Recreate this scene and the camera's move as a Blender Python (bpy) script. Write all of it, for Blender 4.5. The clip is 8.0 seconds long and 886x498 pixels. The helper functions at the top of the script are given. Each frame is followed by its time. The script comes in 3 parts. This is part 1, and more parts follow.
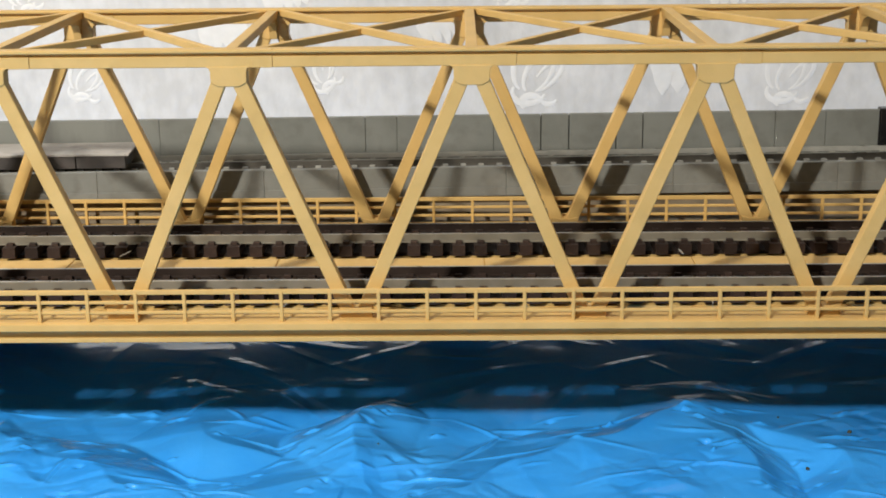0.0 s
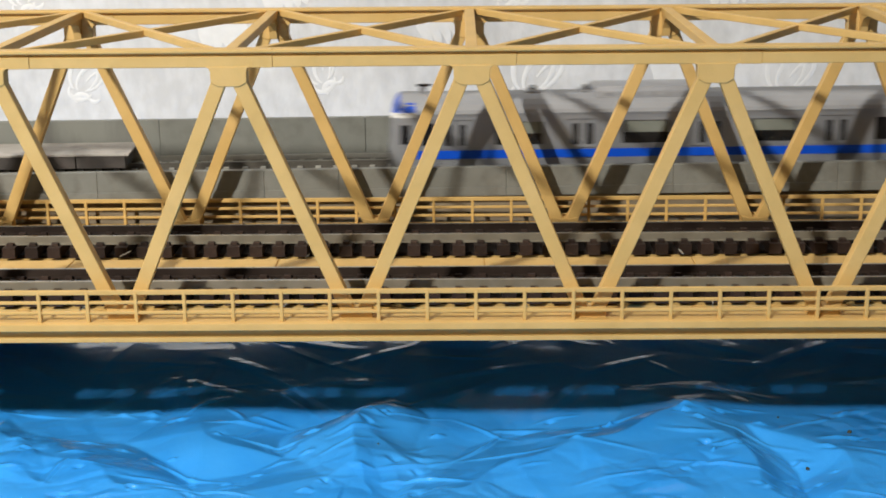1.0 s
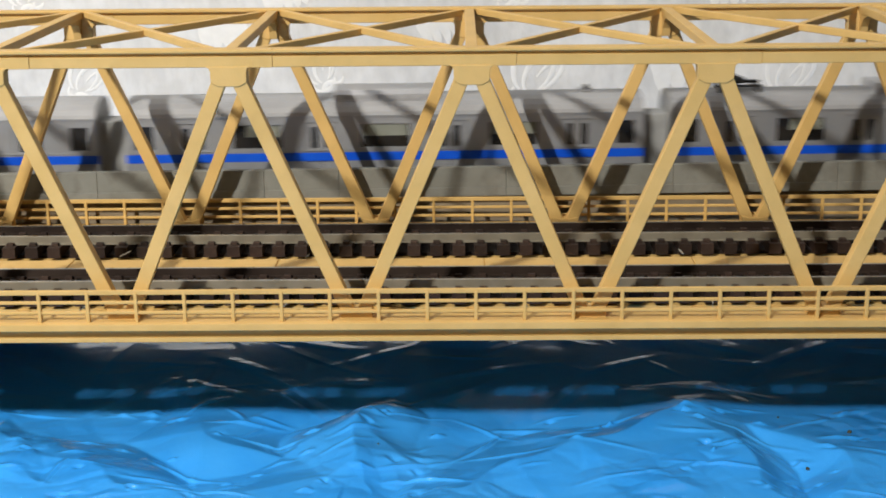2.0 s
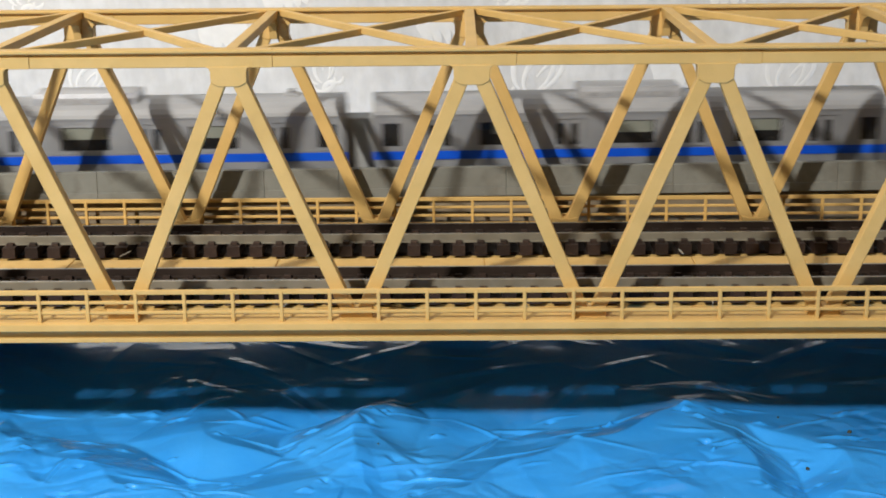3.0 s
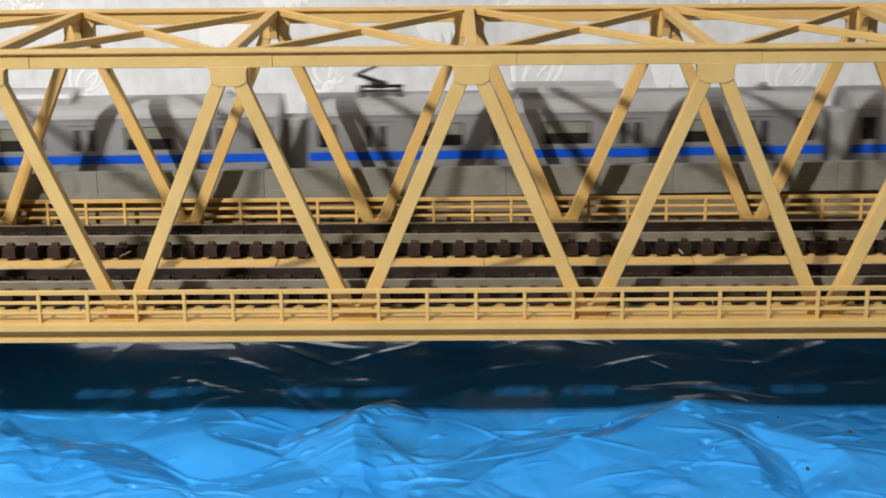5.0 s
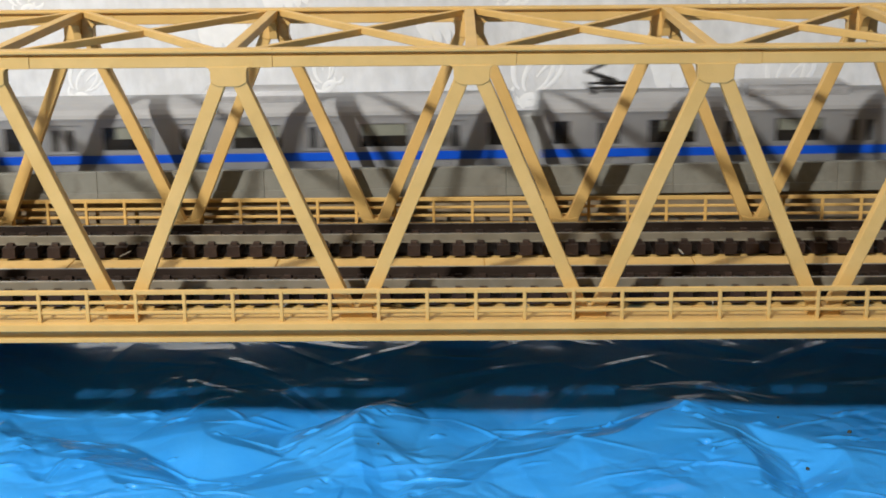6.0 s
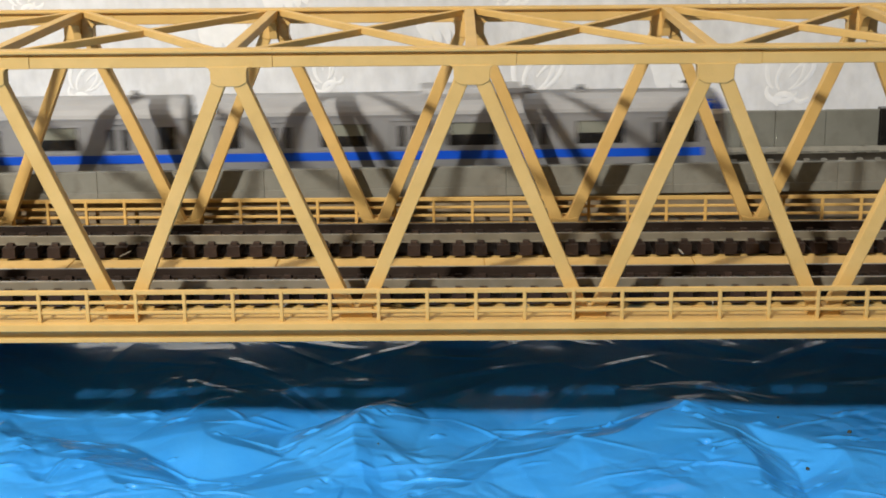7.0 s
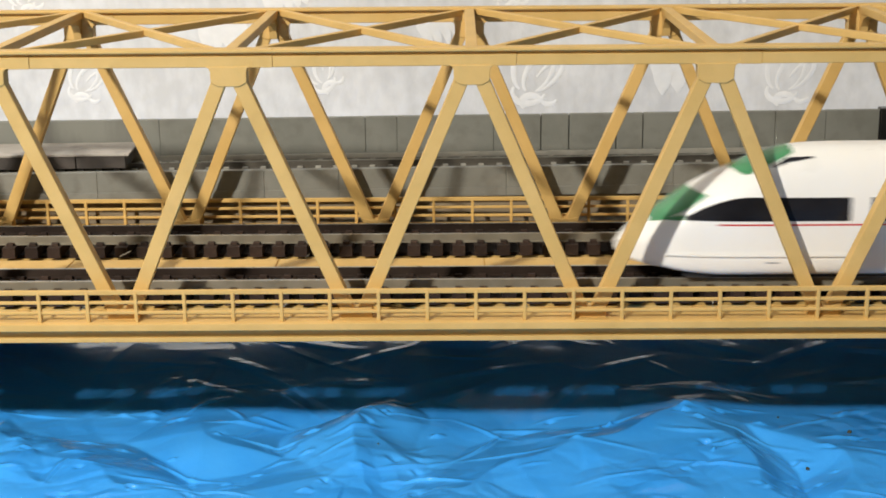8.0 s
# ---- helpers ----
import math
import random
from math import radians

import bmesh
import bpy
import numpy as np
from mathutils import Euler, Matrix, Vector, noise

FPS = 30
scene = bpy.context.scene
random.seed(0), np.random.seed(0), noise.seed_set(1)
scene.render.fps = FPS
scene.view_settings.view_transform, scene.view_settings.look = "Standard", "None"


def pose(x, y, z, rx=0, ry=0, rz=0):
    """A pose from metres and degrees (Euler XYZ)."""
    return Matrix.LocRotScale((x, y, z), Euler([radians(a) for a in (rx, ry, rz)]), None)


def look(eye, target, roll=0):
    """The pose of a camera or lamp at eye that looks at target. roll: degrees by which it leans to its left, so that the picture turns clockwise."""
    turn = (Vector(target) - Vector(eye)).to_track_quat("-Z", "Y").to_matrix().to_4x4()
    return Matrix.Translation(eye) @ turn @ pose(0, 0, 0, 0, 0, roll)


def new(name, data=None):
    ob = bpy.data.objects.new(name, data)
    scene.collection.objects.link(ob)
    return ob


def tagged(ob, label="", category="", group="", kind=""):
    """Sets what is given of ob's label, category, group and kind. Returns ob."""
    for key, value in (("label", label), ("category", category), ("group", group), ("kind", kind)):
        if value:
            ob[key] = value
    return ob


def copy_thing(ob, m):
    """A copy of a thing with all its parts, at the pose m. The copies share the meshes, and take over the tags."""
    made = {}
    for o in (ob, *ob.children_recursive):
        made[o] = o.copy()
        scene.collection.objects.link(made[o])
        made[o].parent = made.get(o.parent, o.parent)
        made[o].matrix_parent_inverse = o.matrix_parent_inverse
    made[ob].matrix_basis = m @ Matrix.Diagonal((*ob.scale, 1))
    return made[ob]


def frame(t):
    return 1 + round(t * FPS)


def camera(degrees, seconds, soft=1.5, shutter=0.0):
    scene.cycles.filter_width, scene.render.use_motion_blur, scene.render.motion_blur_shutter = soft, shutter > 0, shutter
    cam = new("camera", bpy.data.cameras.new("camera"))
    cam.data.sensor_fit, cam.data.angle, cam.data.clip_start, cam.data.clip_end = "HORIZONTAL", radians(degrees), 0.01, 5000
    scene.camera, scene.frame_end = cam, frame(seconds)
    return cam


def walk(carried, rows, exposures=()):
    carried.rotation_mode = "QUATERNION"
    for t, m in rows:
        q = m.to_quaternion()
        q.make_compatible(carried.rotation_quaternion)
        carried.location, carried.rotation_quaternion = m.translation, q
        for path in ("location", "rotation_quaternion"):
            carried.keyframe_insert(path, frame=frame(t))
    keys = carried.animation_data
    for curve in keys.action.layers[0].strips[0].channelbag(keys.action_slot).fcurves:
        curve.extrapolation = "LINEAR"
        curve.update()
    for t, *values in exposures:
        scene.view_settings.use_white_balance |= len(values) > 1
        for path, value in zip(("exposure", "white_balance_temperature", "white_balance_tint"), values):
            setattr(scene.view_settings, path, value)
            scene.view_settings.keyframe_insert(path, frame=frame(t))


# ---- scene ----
from mathutils import geometry

# Everything below is drawn up in millimetres and built in metres.
MM = 0.001
P = 46.667                     # truss panel
SIDE = radians(2.1)            # the viaduct lies slightly askew behind the bridge
U = Vector((math.cos(SIDE), math.sin(SIDE), 0))
N = Vector((-math.sin(SIDE), math.cos(SIDE), 0))

eye = Vector((-0.002136, -0.279365, 0.09378))
TILT, YAW = 0.269418, -0.013266
aim = eye + Vector((math.sin(YAW) * math.cos(TILT), math.cos(YAW) * math.cos(TILT), -math.sin(TILT)))
cam = camera(33.60, 8.0, soft=1.8, shutter=0.3)
walk(cam, [(0.0, look(eye, aim, -0.565)), (8.0, look(eye, aim, -0.565))], exposures=[(0.0, 0.05, 6000, 10), (6.1, 0.05, 6000, 10), (6.4, 0.08, 6250, 10), (8.0, 0.08, 6250, 10)])

# ---- light: a pendant lamp and an added fill panel in a closed room ----
world = bpy.data.worlds.new("room_air")
world.use_nodes = True
world.node_tree.nodes["Background"].inputs[0].default_value = (1.0, 0.95, 0.88, 1)
world.node_tree.nodes["Background"].inputs[1].default_value = 0.05
scene.world = world
LAMP = Vector((-0.47, -0.86, 0.72))
lamp_data = bpy.data.lights.new("ceiling_lamp_light", "AREA")
lamp_data.shape, lamp_data.size = "DISK", 0.08
lamp_data.energy, lamp_data.color = 35.0, (1.0, 0.92, 0.79)
lamp_light = new("ceiling_lamp_light", lamp_data)
lamp_light.matrix_world = look(LAMP, (-1.2, -0.25, 0.07))
# overhead fill, added to lift the shadows
PANEL = Vector((-0.45, -0.40, 1.62))
panel_data = bpy.data.lights.new("unseen_fill_light", "AREA")
panel_data.shape, panel_data.size, panel_data.size_y = "RECTANGLE", 0.55, 0.55
panel_data.energy, panel_data.color = 5.5, (1.0, 0.94, 0.86)
panel_light = new("unseen_fill_light", panel_data)
panel_light.matrix_world = look(PANEL, PANEL + Vector((0, 0.001, -1)))


# ---- materials ----
def nodes_of(name):
    m = bpy.data.materials.new(name)
    m.use_nodes = True
    return m, m.node_tree, m.node_tree.nodes["Principled BSDF"]


def mat(name, c1, c2, rough=0.5, scale=120.0, fine=1500.0, bump=0.1, metal=0.0, spec=0.5, mottle=None, mottle_amount=0.0, vary=0.0, streak=1.0):
    """Two-scale mottled surface: a slow drift between two colours, a fine grain, and optional stains and darker
    streaks.
    """
    m, nt, b = nodes_of(name)
    co = nt.nodes.new("ShaderNodeTexCoord")
    n1 = nt.nodes.new("ShaderNodeTexNoise")
    n1.inputs["Scale"].default_value, n1.inputs["Detail"].default_value = scale, 6
    n2 = nt.nodes.new("ShaderNodeTexNoise")
    n2.inputs["Scale"].default_value, n2.inputs["Detail"].default_value = fine, 3
    nt.links.new(co.outputs["Object"], n1.inputs["Vector"])
    nt.links.new(co.outputs["Object"], n2.inputs["Vector"])
    ramp = nt.nodes.new("ShaderNodeValToRGB")
    ramp.color_ramp.elements[0].position, ramp.color_ramp.elements[1].position = 0.35, 0.65
    ramp.color_ramp.elements[0].color, ramp.color_ramp.elements[1].color = (*c1, 1), (*c2, 1)
    nt.links.new(n1.outputs["Fac"], ramp.inputs["Fac"])
    out = ramp.outputs["Color"]
    if vary:
        info = nt.nodes.new("ShaderNodeObjectInfo")
        hsv = nt.nodes.new("ShaderNodeHueSaturation")
        mp = nt.nodes.new("ShaderNodeMapRange")
        mp.inputs["To Min"].default_value, mp.inputs["To Max"].default_value = 1 - vary, 1 + vary
        nt.links.new(info.outputs["Random"], mp.inputs["Value"])
        nt.links.new(mp.outputs["Result"], hsv.inputs["Value"])
        nt.links.new(out, hsv.inputs["Color"])
        out = hsv.outputs["Color"]
    if mottle:
        n3 = nt.nodes.new("ShaderNodeTexNoise")
        n3.inputs["Scale"].default_value, n3.inputs["Detail"].default_value = scale * 2.7, 8
        run = nt.nodes.new("ShaderNodeMapping")
        run.inputs["Scale"].default_value = (1, 1, streak)
        nt.links.new(co.outputs["Object"], run.inputs["Vector"])
        nt.links.new(run.outputs["Vector"], n3.inputs["Vector"])
        mr = nt.nodes.new("ShaderNodeMapRange")
        mr.inputs["From Min"].default_value, mr.inputs["From Max"].default_value = 0.5, 0.75
        mr.inputs["To Max"].default_value = mottle_amount
        nt.links.new(n3.outputs["Fac"], mr.inputs["Value"])
        mx = nt.nodes.new("ShaderNodeMixRGB")
        mx.inputs["Color2"].default_value = (*mottle, 1)
        nt.links.new(mr.outputs["Result"], mx.inputs["Fac"])
        nt.links.new(out, mx.inputs["Color1"])
        out = mx.outputs["Color"]
    nt.links.new(out, b.inputs["Base Color"])
    rr = nt.nodes.new("ShaderNodeMapRange")
    rr.inputs["To Min"].default_value, rr.inputs["To Max"].default_value = max(rough - 0.1, 0.02), min(rough + 0.1, 1)
    nt.links.new(n1.outputs["Fac"], rr.inputs["Value"])
    nt.links.new(rr.outputs["Result"], b.inputs["Roughness"])
    b.inputs["Metallic"].default_value = metal
    b.inputs["Specular IOR Level"].default_value = spec
    if bump:
        bp = nt.nodes.new("ShaderNodeBump")
        bp.inputs["Strength"].default_value, bp.inputs["Distance"].default_value = bump, 0.0002
        nt.links.new(n2.outputs["Fac"], bp.inputs["Height"])
        nt.links.new(bp.outputs["Normal"], b.inputs["Normal"])
    return m


M_BEIGE = mat("beige_plastic", (0.60, 0.385, 0.122), (0.66, 0.43, 0.147), 0.55, 90, 2500, 0.2, spec=0.3, mottle=(0.44, 0.28, 0.10), mottle_amount=0.28)
M_SLEEPER = mat("brown_sleeper_plastic", (0.026, 0.015, 0.011), (0.045, 0.028, 0.020), 0.55, 300, 3000, 0.2, spec=0.3, vary=0.35)
# bridge rails: light on the near one, shade on the far one, by colour
M_RAIL_LIT = mat("dull_lit_rail_metal", (0.165, 0.145, 0.105), (0.22, 0.195, 0.145), 0.55, 200, 3000, 0.1, metal=0.15)
M_SHINE = mat("worn_rail_top", (0.42, 0.40, 0.36), (0.55, 0.53, 0.48), 0.3, 200, 3000, 0.05, metal=0.9)
M_RAIL_DARK = mat("brown_shaded_rail_metal", (0.018, 0.011, 0.008), (0.032, 0.021, 0.015), 0.5, 200, 3000, 0.1, spec=0.3)
M_BED = mat("dark_brown_floor_and_shade", (0.010, 0.007, 0.006), (0.020, 0.014, 0.011), 0.8, 200, 2500, 0.2, spec=0.2)
M_GREYRAIL = mat("dusty_brown_rail", (0.06, 0.052, 0.04), (0.09, 0.08, 0.062), 0.6, 200, 3000, 0.1)
M_GREYTIE = mat("dusty_grey_sleeper", (0.30, 0.29, 0.25), (0.38, 0.365, 0.315), 0.6, 200, 3000, 0.1, vary=0.2)
M_CONC = mat("grey_viaduct_plastic", (0.18, 0.178, 0.152), (0.225, 0.223, 0.193), 0.65, 90, 1800, 0.3, mottle=(0.125, 0.112, 0.09), mottle_amount=0.55)
M_CONC_B = mat("grey_wall_plastic", (0.175, 0.177, 0.152), (0.215, 0.216, 0.187), 0.65, 80, 1800, 0.3, mottle=(0.12, 0.112, 0.092), mottle_amount=0.5)
M_EDGE = mat("tan_beam_plastic", (0.22, 0.17, 0.105), (0.28, 0.22, 0.14), 0.65, 60, 1800, 0.2, mottle=(0.08, 0.06, 0.04), mottle_amount=0.4)
M_WORN = mat("worn_tan_grey_plastic", (0.34, 0.31, 0.27), (0.46, 0.42, 0.37), 0.6, 70, 1800, 0.3, mottle=(0.16, 0.13, 0.11), mottle_amount=0.6)
M_DARKBOX = mat("dark_brown_plastic", (0.05, 0.042, 0.036), (0.085, 0.07, 0.06), 0.6, 200, 2000, 0.3)
# wall colour with darker upright streaks, for one rear parapet panel
M_STREAKED = mat("streaked_wall_plastic", (0.175, 0.177, 0.152), (0.215, 0.216, 0.187), 0.65, 30, 1800, 0.2, mottle=(0.06, 0.052, 0.045), mottle_amount=0.85, streak=0.25)
M_WALL = mat("room_wall_paper", (0.55, 0.50, 0.42), (0.62, 0.57, 0.48), 0.9, 3, 60, 0.1)
M_SILVER = mat("silver_painted_body", (0.34, 0.35, 0.37), (0.405, 0.415, 0.435), 0.4, 90, 2500, 0.05, metal=0.55)
M_ROOF = mat("grey_roof_paint", (0.28, 0.28, 0.285), (0.35, 0.35, 0.355), 0.5, 90, 2500, 0.1)
M_BLUE = mat("blue_stripe_paint", (0.006, 0.07, 0.55), (0.008, 0.09, 0.62), 0.35, 200, 2500, 0.03)
M_BLACK = mat("dark_window_plastic", (0.012, 0.012, 0.012), (0.022, 0.02, 0.018), 0.15, 200, 2500, 0.0)
M_WHITE = mat("white_train_paint", (0.80, 0.79, 0.74), (0.84, 0.83, 0.79), 0.25, 60, 2500, 0.03)


# ---- mesh helpers ----
def quad_box(bm, x0, x1, y0, y1, z0, z1, bevel=0.0):
    vs = [bm.verts.new((x, y, z)) for z in (z0, z1) for x, y in ((x0, y0), (x1, y0), (x1, y1), (x0, y1))]
    fs = [bm.faces.new([vs[i] for i in f]) for f in ((3, 2, 1, 0), (4, 5, 6, 7), (0, 1, 5, 4), (1, 2, 6, 5), (2, 3, 7, 6), (3, 0, 4, 7))]
    if bevel:
        es = list({e for f in fs for e in f.edges})
        bmesh.ops.bevel(bm, geom=es, offset=bevel, segments=1, affect="EDGES", profile=0.5)
    return vs


def box(x0, x1, y0, y1, z0, z1, bevel=0.0):
    bm = bmesh.new()
    quad_box(bm, x0, x1, y0, y1, z0, z1, bevel)
    return bm


def bar(a, b, wide, deep, across=(0, 1, 0), bevel=0.12):
    """A straight bar from a to b: wide in the plane square to across, deep along it."""
    a, b, n = Vector(a), Vector(b), Vector(across)
    d = (b - a).normalized()
    s = d.cross(n).normalized() * (wide / 2)
    k = s.cross(d).normalized() * (deep / 2)
    bm = bmesh.new()
    vs = [bm.verts.new(e + p) for e in (a, b) for p in (-s - k, s - k, s + k, -s + k)]
    for f in ((3, 2, 1, 0), (4, 5, 6, 7), (0, 1, 5, 4), (1, 2, 6, 5), (2, 3, 7, 6), (3, 0, 4, 7)):
        bm.faces.new([vs[i] for i in f])
    bmesh.ops.recalc_face_normals(bm, faces=bm.faces)
    if bevel:
        bmesh.ops.bevel(bm, geom=list(bm.edges), offset=bevel, segments=1, affect="EDGES", profile=0.5)
    return bm


def plate(outline, y0, y1, bevel=0.1):
    """A flat plate: an outline in x and z, between two depths."""
    bm = bmesh.new()
    front = [bm.verts.new((x, y0, z)) for x, z in outline]
    back = [bm.verts.new((x, y1, z)) for x, z in outline]
    bm.faces.new(front)
    bm.faces.new(back[::-1])
    n = len(outline)
    for i in range(n):
        bm.faces.new([front[i], back[i], back[(i + 1) % n], front[(i + 1) % n]])
    bmesh.ops.recalc_face_normals(bm, faces=bm.faces)
    if bevel:
        bmesh.ops.bevel(bm, geom=list(bm.edges), offset=bevel, segments=1, affect="EDGES", profile=0.5)
    return bm


def extrude_profile(profile, x0, x1, closed=True):
    """A prism along x: the profile runs in y and z."""
    bm = bmesh.new()
    a = [bm.verts.new((x0, y, z)) for y, z in profile]
    b = [bm.verts.new((x1, y, z)) for y, z in profile]
    n = len(profile)
    for i in range(n if closed else n - 1):
        bm.faces.new([a[i], b[i], b[(i + 1) % n], a[(i + 1) % n]])
    if closed:
        bm.faces.new(a[::-1])
        bm.faces.new(b)
    bmesh.ops.recalc_face_normals(bm, faces=bm.faces)
    return bm


def mesh_of(name, bm, material, smooth=False):
    me = bpy.data.meshes.new(name)
    bmesh.ops.scale(bm, vec=(MM, MM, MM), verts=bm.verts)
    bm.to_mesh(me)
    bm.free()
    me.materials.append(material)
    if smooth:
        me.shade_smooth()
    return me


def part(name, bm, material, parent, label="", smooth=False):
    ob = new(name, mesh_of(name, bm, material, smooth))
    ob.parent = parent
    return tagged(ob, label) if label else ob


def share(name, me, parent, x=0, y=0, z=0):
    """One more piece on a mesh that alike pieces share."""
    ob = new(name, me)
    ob.parent = parent
    ob.location = (x * MM, y * MM, z * MM)
    return ob


def thing(name, label, category, group="", kind="", at=None):
    ob = new(name)
    ob.empty_display_size = 0.01
    if at is not None:
        ob.matrix_basis = at
    return tagged(ob, label, category, group, kind)


# ---- the room ----
SHEET_Z = -30.0


def build_room():
    t = thing("room_wall", "plain cream papered walls round the table", "wall", kind="structure")
    for args in ((-2200, 2200, -2300, -2200, -800, 1700), (-2300, -2200, -2200, 900, -800, 1700), (2200, 2300, -2200, 900, -800, 1700), (-2200, 2200, 900, 1000, -800, 1700)):
        part("wall_panel", box(*args), M_WALL, t)
    c = new("ceiling", mesh_of("ceiling", box(-2300, 2300, -2300, 1000, 1700, 1760), M_WALL))
    tagged(c, "plain off-white ceiling over the table", "ceiling", kind="structure")
    f = new("floor", mesh_of("floor", box(-2300, 2300, -2300, 1000, -860, -800), M_BED))
    tagged(f, "brown floor under the table", "floor", kind="structure")


build_room()


# ---- the bridge ----
W = 71.23
TOPZ = 54.6
NODES_B = [k + 0.5 for k in range(-4, 4)]
NODES_T = list(range(-3, 4))


def truss(parent, y, outward):
    """One side truss with its front face at y; outward is -1 for the near side and 1 for the far side."""
    d = 3.0
    for k in range(-4, 4):
        x0, x1 = k * P + 8.6, (k + 1) * P + 8.6 - 0.07
        x0, x1 = max(x0, -3.1 * P), min(x1, 3.1 * P)
        if x1 - x0 < 1:
            continue
        bm = bmesh.new()
        quad_box(bm, x0, x1, y, y + d, 52.9, 55.05, 0.12)
        quad_box(bm, x0, x1, y + 0.7, y + d - 0.7, 55.0, 55.75)
        quad_box(bm, x0 - 0.1, x1 + 0.1, y - 0.35, y + d + 0.35, 55.7, 56.35, 0.12)
        quad_box(bm, x1 - 4.0, x1, y - 0.06, y + d + 0.06, 52.86, 55.1, 0.05)
        part("top_chord", bm, M_BEIGE, parent)
    for k in NODES_T:
        x = k * P
        out = [(-4.5, 53.05), (-3.75, 52.75), (-3.5, 52.1), (-3.45, 50.0), (-2.0, 49.2), (2.0, 49.2), (3.45, 50.0), (3.5, 52.1), (3.75, 52.75), (4.5, 53.05)]
        part("gusset_plate", plate([(x + a, b) for a, b in out], y - 0.12, y + d + 0.12), M_BEIGE, parent)
        for s in (-1, 1):
            xb = x + s * P / 2
            if abs(xb) > 3.55 * P:
                continue
            a, b = Vector((x + s * 1.05, y + d / 2, TOPZ - 2.4)), Vector((xb - s * 1.0, y + d / 2, 2.3))
            part("diagonal", bar(a, b, 2.75, d - 0.3), M_BEIGE, parent)
    for k in NODES_B:
        x = k * P
        out = [(-3.3, 5.0), (-1.2, 4.5), (1.2, 4.5), (3.3, 5.0), (3.2, 2.2), (-3.2, 2.2)]
        part("foot_plate", plate([(x + a, b) for a, b in out], y - 0.1, y + d + 0.1), M_BEIGE, parent)


def side_walk(parent, y, s):
    """The bottom girder and its handrail; s points outward."""
    def strip(name, a, b, z0, z1, bevel=0.1):
        y0, y1 = sorted((y - s * a, y - s * b))
        part(name, box(-3.6 * P, 3.6 * P, y0, y1, z0, z1, bevel), M_BEIGE, parent)

    strip("walkway", 0.6, 6.2, 1.5, 2.45)
    strip("girder_flange", -0.2, 0.8, 0.9, 2.35)
    strip("girder_web", 2.2, 3.6, -1.0, 1.5, 0)
    strip("lower_flange", 1.3, 5.0, -1.95, -0.95)
    yr = y - s * 1.3
    for z, h in ((9.05, 0.95), (6.8, 0.6), (4.7, 0.6)):
        part("handrail", box(-3.6 * P, 3.6 * P, yr - 0.35, yr + 0.35, z - h, z, 0.1), M_BEIGE, parent)
    post = mesh_of("handrail_post", box(-0.35, 0.35, -0.5, 0.5, 2.4, 8.6, 0.08), M_BEIGE)
    for i in range(-17, 18):
        share("handrail_post", post, parent, i * 9.655 + 0.6, yr, 0)


def build_bridge():
    t = thing("truss_bridge", "beige plastic double-track model truss railway bridge", "bridge")
    truss(t, 0.0, -1)
    truss(t, W, 1)
    side_walk(t, -3.0, -1)
    side_walk(t, W + 6.0, 1)
    # top bracing: a strut at each node and a cross in each panel
    za = 55.2
    for k in NODES_T:
        x = k * P
        part("cross_strut", bar((x, 2.6, za), (x, W + 0.4, za), 2.3, 1.8, (0, 0, 1)), M_BEIGE, t)
    # plates added so their unlit faces stand in for each strut's shadow
    for k in NODES_T:
        x = k * P
        shade_outline = [(W + 0.2, 54.4), (W - 7.5, 54.4), (W - 3.2, 53.2), (W - 1.4, 51.2), (W - 0.9, 49.4), (W + 0.2, 49.4)]
        part("strut_shade_plate", extrude_profile(shade_outline, x - 0.9, x + 0.9), M_BEIGE, t)
    for k in NODES_T[:-1]:
        a, b = k * P, (k + 1) * P
        part("cross_brace", bar((a + 2.2, 2.6, za - 0.1), (b - 2.2, W + 0.4, za - 0.1), 1.5, 1.5, (0, 0, 1)), M_BEIGE, t)
        part("cross_brace", bar((a + 2.2, W + 0.4, za + 0.15), (b - 2.2, 2.6, za + 0.15), 1.5, 1.5, (0, 0, 1)), M_BEIGE, t)
    # floor: centre strip, stringers, cross beams
    cy = 37.1
    for i in range(-4, 4):
        part("centre_strip", box(i * P + 0.1 + 3.0, (i + 1) * P - 0.1 + 3.0, cy - 3.6, cy + 3.6, 1.4, 3.3, 0.12), M_BEIGE, t)
    for c in (18.3, 55.3):
        for q in (-1, 1):
            part("stringer", box(-3.6 * P, 3.6 * P, c + q * 4.75 - 2.2, c + q * 4.75 + 2.2, -2.2 if q < 0 else -0.9, 1.05), M_BEIGE, t)
    for k in range(-7, 8):
        x = k * P / 2
        w = 1.3 if k % 2 == 0 else 8.6
        part("cross_beam", box(x - w, x + w, 1.0, W + 2.0, -1.1, 0.9), M_BEIGE, t)
    part("floor_plate", box(-3.6 * P, 3.6 * P, 15.0, W - 3.0, -1.8, -1.15), M_BEIGE, t)
    # piers under both ends
    for s in (-1, 1):
        part("pier", box(s * 3.3 * P - 9, s * 3.3 * P + 9, 2, W + 1, SHEET_Z - 4, -1.5, 0.4), M_CONC, t, "grey concrete-coloured pier")
    return t


build_bridge()


